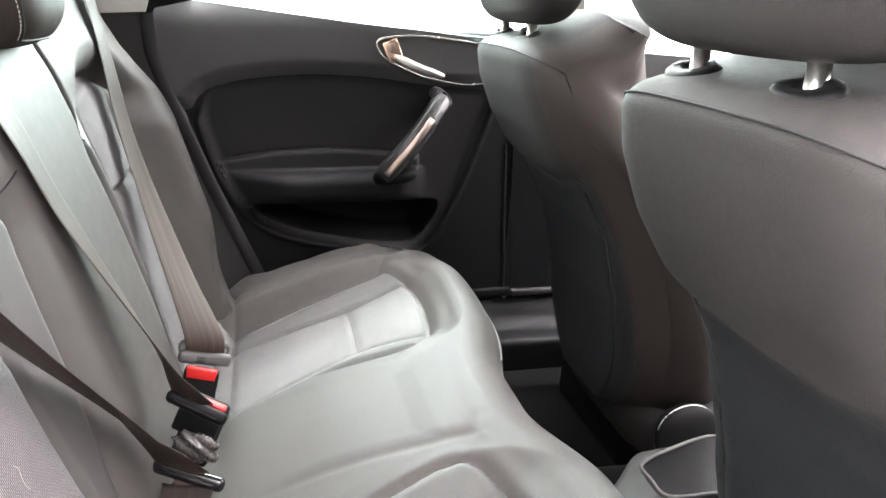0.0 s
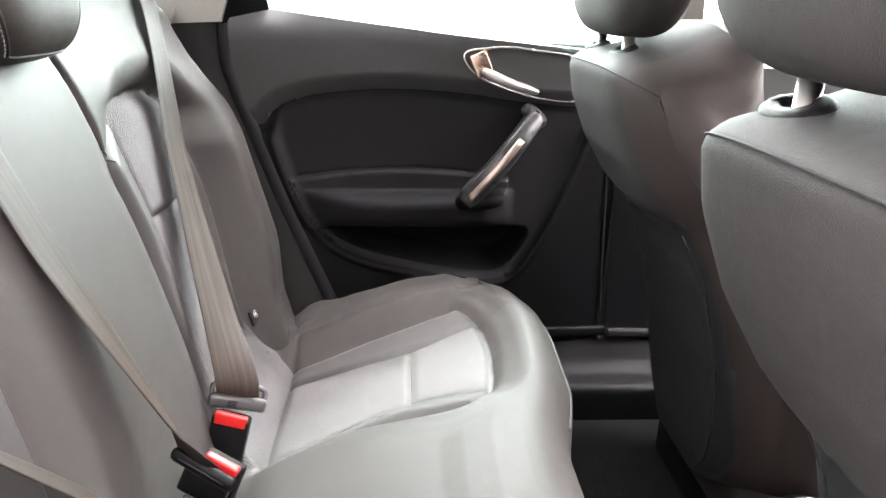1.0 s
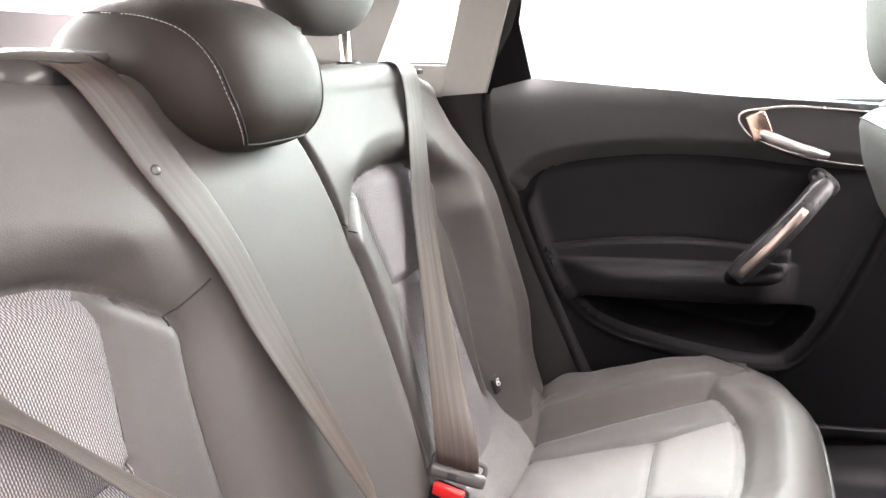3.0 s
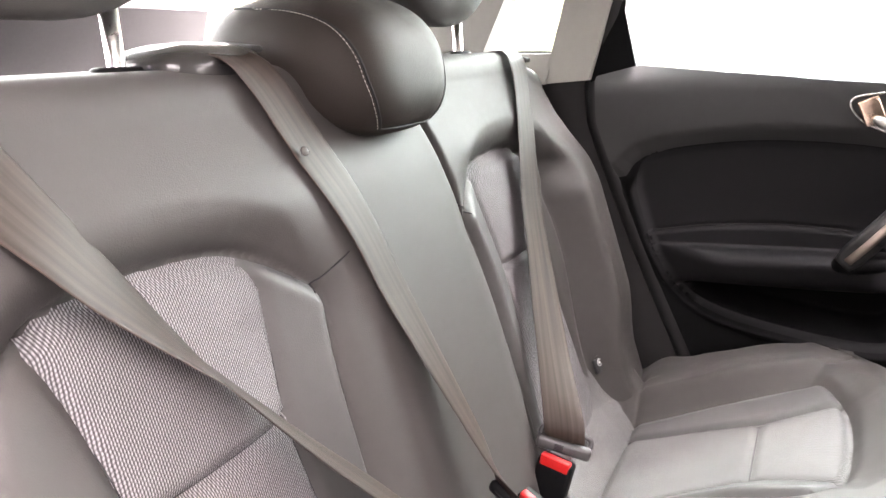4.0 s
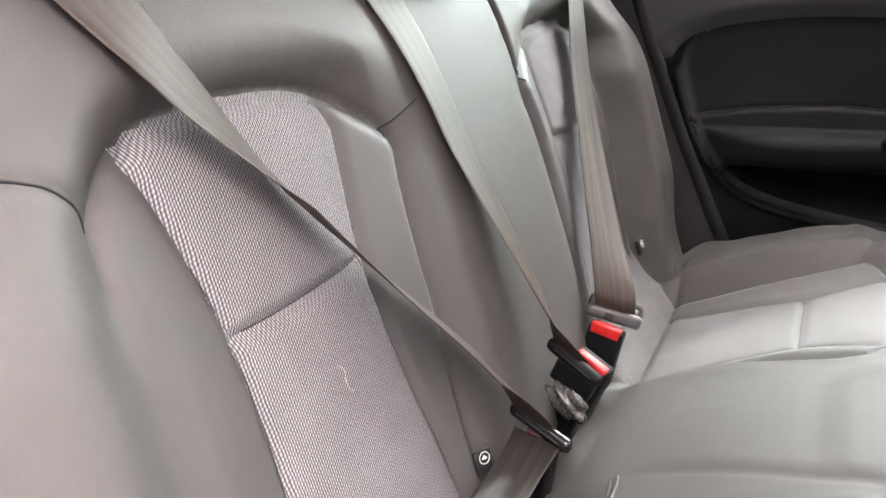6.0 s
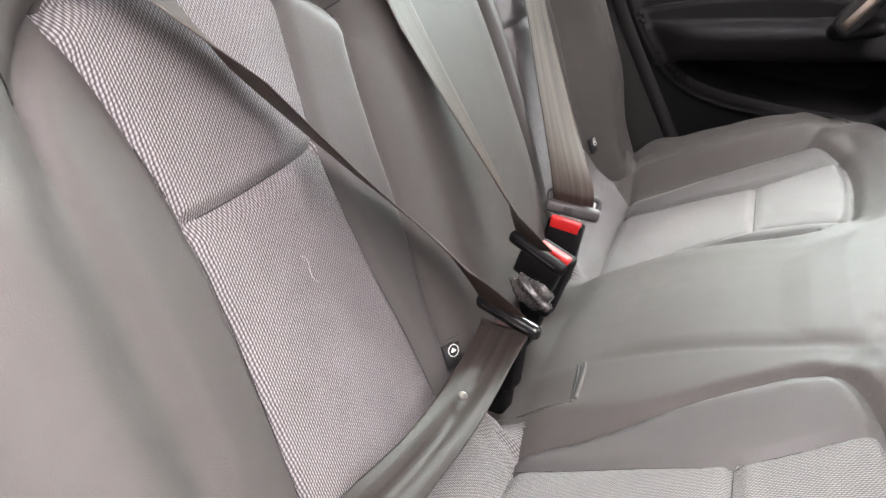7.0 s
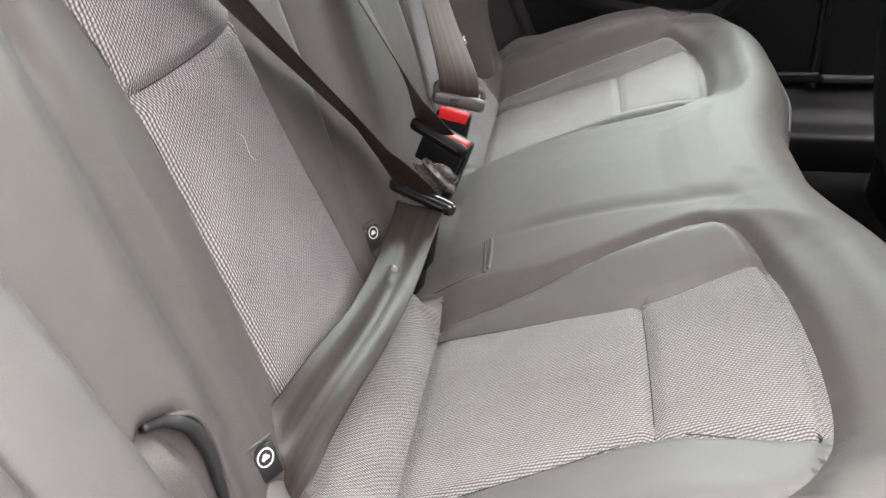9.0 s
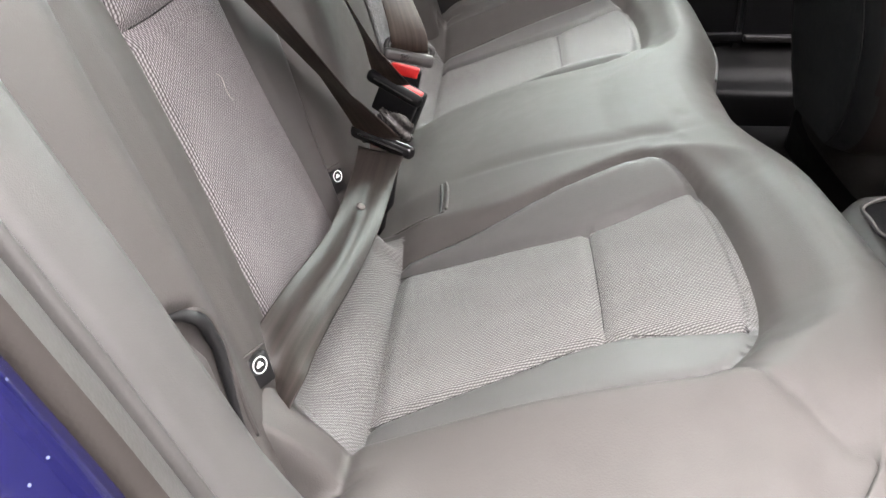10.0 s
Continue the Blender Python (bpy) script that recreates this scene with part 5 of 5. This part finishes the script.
# down-turned edge of the outer seal; the dark brown carries its shade
link("seal_edge_shade", strip([(0.0112, 0.131), (0.0108, 0.128), (0.008, 0.1245), (-0.005, 0.123)]), material("seal_edge_shade_brown", (0.014, 0.0118, 0.0105), 0.6, 0.1, 60, 0.15, 500, spec=0.2), near, "lower edge of the outer seal, shade put into a dark brown")
# filler strip whose near-black colour paints the groove's shade
link("seal_groove_shade", strip([(-0.022, 0.1582), (-0.009, 0.1576), (-0.0065, 0.1555), (-0.009, 0.1530), (-0.022, 0.1526)]), SEAL_SHADE_DARK, near, "near-black strip that stands for the shade between the seals")
body = thing("body_panel", "dark blue metallic painted body side behind the door opening", "car body")
link("rear_wing", strip([(-0.005, 0.1225), (0.008, 0.1205), (0.008, 0.112), (-0.002, 0.096), (-0.025, 0.078), (-0.07, 0.062), (-0.20, 0.045), (-0.9, 0.05)]), PAINT, body)
link("side_sill", rbox((1.3, 0.16, 0.14), (0.72, 0.12, 0.27), 0.03, seg=4), PAINT, body)
link("sill_cover", rbox((1.2, 0.10, 0.03), (0.72, 0.17, 0.345), 0.01), PLASTIC, near)
link("upper_pillar", loft([[(-0.30, 0.17, 0.95), (-0.165, 0.17, 0.96)], [(-0.24, 0.24, 1.36), (-0.06, 0.24, 1.36)]]), TRIM_LIGHT, near)

# the near middle pillar and closed front door
nb = thing("pillar_trim", "black lower and pale upper trim of the near middle door pillar", "trim", kind="structure")
link("lower_trim", slab([(0.53, 0.30), (0.66, 0.30), (0.64, 0.95), (0.53, 0.95)], 0.05, 0.115, 0.0), PLASTIC, nb, smooth=False)
link("upper_trim", slab([(0.53, 0.95), (0.62, 0.95), (0.56, 1.37), (0.48, 1.37)], 0.09, 0.13, -0.25), TRIM_LIGHT, nb, smooth=False)
nf = thing("door_4", "closed near front door, black inside and blue outside", "car door", kind="structure")
link("inner_panel", slab([(0.665, 0.30), (1.5, 0.30), (1.5, 0.92), (0.645, 0.94)], 0.045, 0.09, 0.0), PLASTIC, nf, smooth=False)
link("outer_skin", slab([(0.665, 0.28), (1.5, 0.28), (1.5, 0.92), (0.645, 0.94)], 0.0, 0.04, 0.0), PAINT, nf, "blue painted skin", smooth=False)
link("pane", slab([(0.64, 0.94), (1.5, 0.92), (1.15, 1.33), (0.58, 1.35)], 0.03, 0.034, -0.25), CLEAR_GLASS, nf, smooth=False)
wsc = thing("windscreen", "clear sloping windscreen over the dashboard", "window", kind="structure")
link("pane", loft([[(1.08, C - 0.52, 1.33), (1.08, C + 0.52, 1.33)], [(1.72, C - 0.60, 0.98), (1.72, C + 0.60, 0.98)]]), CLEAR_GLASS, wsc, smooth=False)

# the near rear door, swung wide open in front of the opening
nd = thing("door_3", "open near rear door of the car, black inside and blue outside", "car door", kind="structure", at=(0.50, 0.10, 0.30))
nd.rotation_euler = (0, 0, radians(-62))
link("inner_panel", rbox((0.86, 0.05, 0.62), (0.43, 0.03, 0.34), 0.03, seg=4), PLASTIC, nd)
link("outer_skin", rbox((0.90, 0.035, 0.66), (0.44, -0.02, 0.34), 0.015), PAINT, nd, "blue painted skin")
for (x0, z0), (x1, z1) in (((0.03, 0.64), (0.12, 1.04)), ((0.12, 1.04), (0.70, 1.03)), ((0.70, 1.03), (0.84, 0.66))):
    link("window_frame", tube([(x0, 0.0, z0), (x1, 0.05, z1)], 0.02, 10), PLASTIC, nd)

# ---------------------------------------------------------------- front seats


def front_seat(name, y, x, label):
    """A front seat seen from behind: cloth back with a bulged upper part, leather sides, cushion below."""
    e = thing(name, label, "car seat", "front seats", at=(x, y, 0.94))
    inner = 1 if y < C else -1

    def hw(z):
        return np.interp(z, [-0.53, -0.51, -0.48, -0.44, -0.38, -0.25, -0.12, -0.05, -0.01, 0.022, 0.05], [0.115, 0.15, 0.18, 0.204, 0.219, 0.22, 0.205, 0.190, 0.178, 0.166, 0.14])

    def rear(z):
        return np.interp(z, [-0.62, -0.5, -0.35, -0.24, -0.14, -0.10, -0.045, -0.005, 0.008, 0.022, 0.05], [0.17, 0.165, 0.145, 0.115, 0.06, 0.034, 0.010, 0.0, 0.012, 0.052, 0.108])
    zs = np.concatenate([np.arange(-0.53, 0.0, 0.008), np.linspace(0.0, 0.05, 16)])
    ks = np.linspace(-1, 1, 61)
    Z, K = np.meshgrid(zs, ks, indexing="ij")
    H = hw(Z)
    Y = H * K
    # lower edge of the bulged part, dipping towards the middle
    dip = -0.135 - 0.045 * (1 - (K * 1.02) ** 2)
    bulge = smooth(Z, dip - 0.012, dip + 0.02)
    X = rear(Z) + (0.075 - 0.045 * smooth(Z, -0.2, -0.05)) * np.clip(np.abs(K) - 0.55, 0, 1) ** 2 * 3.2 - 0.022 * bulge * (1 - np.abs(K) ** 4) * (1 - 0.8 * smooth(Z, 0.0, 0.022)) + 0.012
    X += 0.004 * np.exp(-((np.abs(K) - 0.62) / 0.012) ** 2) * (1 - bulge)
    Z = Z + (0.012 - 0.03 * np.abs(K) ** 4) * smooth(Z, -0.05, 0.02)
    P = np.stack([X, Y, Z], -1)
    n, m = Z.shape
    ids = np.arange(n * m).reshape(n, m)
    quads = np.stack([ids[:-1, :-1], ids[:-1, 1:], ids[1:, 1:], ids[1:, :-1]], -1).reshape(-1, 4)
    up = (Z - dip).ravel()[quads].mean(1) > 0
    # warm light on the far seat's near edge is painted as brown
    lit_edge = K.ravel()[quads].mean(1) < (-0.73 if y > C else -0.97) - 0.10 * smooth(Z.ravel()[quads].mean(1), -0.15, -0.5)
    pts = P.reshape(-1, 3)
    for sel, nm, mt, lb in ((up & ~lit_edge, "upper_back", LEATHER_BACK, "padded upper back"), (~up & ~lit_edge, "lower_back", PLASTIC_BACK, "dark lower back"), (lit_edge, "lit_side_edge", SEAT_SIDE, "near edge of the back, warm side light put into a brownish colour")):
        q = quads[sel]
        if not len(q):
            continue
        used, inv = np.unique(q, return_inverse=True)
        link(nm, mesh(nm, pts[used], inv.reshape(-1, 4)), mt, e, lb)
    # sides and front of the backrest
    sec = []
    for z in np.concatenate([np.arange(-0.53, 0.0, 0.02), np.linspace(0.0, 0.05, 9)]):
        h, r = float(hw(z)), float(rear(z)) + 0.012 + (0.075 - 0.045 * float(smooth(z, -0.2, -0.05))) * 0.45 ** 2 * 3.2
        bol = 0.03 * float(smooth(z, -0.6, -0.3)) * (1 - float(smooth(z, -0.34, 0.03)))
        d = float(np.interp(z, [-0.24, -0.10, 0.05], [0.12, 0.165 - r, max(0.165 - r, 0.03)])) if z > -0.24 else 0.12
        q = 0.02 + 0.03 * float(smooth(z, -0.10, 0.04))
        k = 1 - 0.5 * float(smooth(z, -0.02, 0.05))
        sec.append([(r, -h, z), (r + 0.22 * d, -h - 0.012 * k - bol, z), (r + 0.62 * d, -h - 0.012 * k - bol, z), (r + d, -h + q, z), (r + 0.75 * d, -h + 0.07, z), (r + 0.7 * d, 0, z),
                    (r + 0.75 * d, h - 0.07, z), (r + d, h - q, z), (r + 0.62 * d, h + 0.012 * k + bol, z), (r + 0.22 * d, h + 0.012 * k + bol, z), (r, h, z)])
    fine = []
    for s in sec:
        r = resample(s, 3)
        hh = np.abs(r[:, 1]).max()
        r[:, 2] += (0.012 - 0.03 * (np.abs(r[:, 1]) / hh) ** 4) * smooth(r[:, 2], -0.05, 0.02)
        # the bolsters fall away towards the front of the shoulders
        r[:, 2] -= 0.075 * smooth(r[:, 0] - s[0][0], 0.02, 0.13) * smooth(np.abs(r[:, 1]) / hh, 0.5, 1.0) * smooth(s[0][2], -0.16, 0.05)
        fine.append(r)
    link("side_cover", loft(fine), SEAT_SIDE, e, "brownish cloth sides")
    top = [pts[ids[-1, j]] for j in range(m)]
    front = fine[-1]
    cap = [[top[int(k * (m - 1))] for k in np.linspace(0, 1, 31)], [tuple(np.array(top[int(k * (m - 1))]) * 0.5 + np.array(front[int(k * (len(front) - 1))]) * 0.5 + np.array((0, 0, 0.001))) for k in np.linspace(0, 1, 31)],
           [front[int(k * (len(front) - 1))] for k in np.linspace(0, 1, 31)]]
    link("top_cap", loft(cap), LEATHER_BACK, e)
    # piping and seams
    row = int(np.argmin(np.abs(zs + 0.004)))
    seam("piping", [pts[ids[row, j]] + np.array((-0.001, 0, 0)) for j in range(0, m, 3)], 0.0009, SEAM, e, 2)
    for s in (-1, 1):
        col = int(round((s * 0.62 + 1) / 2 * (m - 1)))
        seam("seam", [pts[ids[i, col]] + np.array((-0.0006, 0, 0)) for i in range(0, int(np.argmin(np.abs(zs + 0.16))), 4)], 0.0014, SEAM, e, 2)
    cush = blob((0.26, 0.25, 0.10), (0.47, 0, -0.52), (4, 4, 3), (0, -8, 0), 40, 20)
    link("seat_cushion", cush, LEATHER_BACK, e)
    link("seat_frame", rbox((0.42, 0.42, 0.10), (0.44, 0, -0.625), 0.02), PLASTIC, e)
    for s in (-1, 1):
        link("rail", rbox((0.42, 0.035, 0.03), (0.52, s * 0.19, -0.652), 0.006), PLASTIC, e)
    link("recliner_cover", blob((0.048, 0.016, 0.048), (0.25, inner * 0.225, -0.512), (2.2, 3.5, 2.2), (0, 0, 0), 36, 16), PLASTIC, e, "round recliner cover")
    arc = [(0.25 + 0.048 * math.cos(a), inner * 0.229, -0.512 + 0.048 * math.sin(a)) for a in np.linspace(0.2, 2.9, 24)]
    link("recliner_ring", tube(arc, 0.0012, 8), SATIN, e, "thin chromed arc")
    return e


PLASTIC_BACK = material("seat_back_lower", (0.0105, 0.0119, 0.0134), 0.55, 0.1, 120, 0.3, 900)
for name, y, x, lab in (("car_seat", C - 0.33, 0.278, "dark grey front seat with padded cloth back"), ("car_seat", C + 0.33, 0.335, "dark grey front seat with padded back beside the far door")):
    front_seat(name, y, x, lab)
    shift = 0.011 if y < C else 0.026
    for s in (-1, 1):
        collar(x + 0.027, y + shift + s * 0.064, 0.9625, 0.0235, tilt=-22)
    headrest("front_headrest", y + shift, "dark grey front headrest on chromed posts", x=x + 0.038, z=1.066, half=(0.058, 0.175, 0.088), mat=LEATHER_BACK, lean_back=-0.012, drop=0.10, power=(3.4, 3.6, 3.6))

# ---------------------------------------------------------------- console between the front seats
con = thing("centre_console", "grey plastic end of the centre console between the front seats", "console", at=(0.505, C, 0.332))


def console_section(x):
    """Half width, top height and bottom of the console at a distance from its rear end."""
    k = float(smooth(x, 0.0, 0.07))
    return 0.045 + 0.038 * k, 0.06 + 0.028 * k + 0.10 * x, -0.10


rows = []
for x in np.concatenate([np.linspace(0, 0.08, 10), np.linspace(0.1, 0.55, 12)]):
    h, t, b = console_section(x)
    rows.append(resample([(x - 0.07, -h, b), (x - 0.07, -h, t - 0.03), (x - 0.07, -h * 0.86, t - 0.004), (x - 0.07, -h * 0.4, t + 0.002), (x - 0.07, h * 0.4, t + 0.002), (x - 0.07, h * 0.86, t - 0.004), (x - 0.07, h, t - 0.03), (x - 0.07, h, b)], 4))
link("console_body", loft(rows), GREY_PLASTIC, con)
link("rear_face", mesh("face", rows[0], [tuple(range(len(rows[0])))]), GREY_PLASTIC, con)
ring = resample([(-0.022, -0.036, 0.099), (-0.028, 0.0, 0.100), (-0.022, 0.036, 0.099), (0.03, 0.052, 0.109), (0.10, 0.06, 0.117), (0.12, 0.0, 0.121), (0.10, -0.06, 0.117), (0.03, -0.052, 0.109)], 5, True)
link("tray_rim", tube(ring, 0.0025, 10, True), GREY_PLASTIC, con, "pale rounded rim")
link("tray_floor", mesh("tray", [tuple(p - np.array((0, 0, 0.001))) for p in ring], [tuple(range(len(ring)))]), PLASTIC, con, "dark recessed tray")
link("armrest", blob((0.12, 0.07, 0.03), (0.28, 0, 0.16), (3, 3, 2.6), (0, -6, 0), 32, 16), PLASTIC_PAD, con)

# ---------------------------------------------------------------- beyond the far front window
PALE_BLUE = material("pale_blue_paint", (0.03, 0.05, 0.1), 0.3, 0.06, 20, coat=0.6)


def parked_car(at):
    """A small parked car, far off: lofted body, glazed cabin, four wheels."""
    e = thing("parked_car", "small blue car parked on the concrete beyond the window", "car", at=at)
    rows = []
    for x, half, low, high in ((-2.0, 0.60, 0.35, 0.55), (-1.9, 0.78, 0.28, 0.72), (-1.4, 0.84, 0.24, 0.84), (-0.8, 0.86, 0.24, 0.92), (0.6, 0.86, 0.24, 0.94), (1.5, 0.84, 0.24, 0.95), (1.85, 0.78, 0.30, 0.90), (1.95, 0.60, 0.38, 0.70)):
        rows.append([(x, -half * 0.9, low), (x, -half, low + 0.12), (x, -half, high - 0.1), (x, -half * 0.9, high), (x, 0, high + 0.03), (x, half * 0.9, high), (x, half, high - 0.1), (x, half, low + 0.12), (x, half * 0.9, low)])
    link("body", loft(rows), PALE_BLUE, e)
    cab = [[(x, -h, z), (x, -h * 0.97, z + 0.02), (x, 0, z + 0.04), (x, h * 0.97, z + 0.02), (x, h, z)] for x, h, z in ((-0.85, 0.74, 0.90), (-0.2, 0.62, 1.34), (0.9, 0.62, 1.38), (1.6, 0.70, 0.93))]
    link("roof", loft(cab), PALE_BLUE, e)
    for s in (-1, 1):
        pts = [(-0.72, s * 0.76, 0.93), (-0.16, s * 0.645, 1.31), (0.86, s * 0.645, 1.34), (1.45, s * 0.74, 0.95)]
        link("side_window", mesh("pane", pts, [(0, 1, 2, 3)]), GLOSS_BLACK, e, "dark side window", smooth=False)
        for x in (-1.25, 1.25):
            bm = bmesh.new()
            bmesh.ops.create_cone(bm, cap_ends=True, segments=28, radius1=0.3, radius2=0.3, depth=0.2)
            bmesh.ops.transform(bm, matrix=pose(x, s * 0.76, 0.3, 90, 0, 0), verts=bm.verts)
            wheel = link("wheel", from_bm("wheel", bm), SEAL_SHADE_DARK, e, "black tyre")
            bm = bmesh.new()
            bmesh.ops.create_cone(bm, cap_ends=True, segments=24, radius1=0.19, radius2=0.17, depth=0.215)
            bmesh.ops.transform(bm, matrix=pose(x, s * 0.762, 0.3, 90, 0, 0), verts=bm.verts)
            link("rim", from_bm("rim", bm), SATIN, wheel, "silver rim")
    return e


parked_car((10.55, 11.0, 0.0))
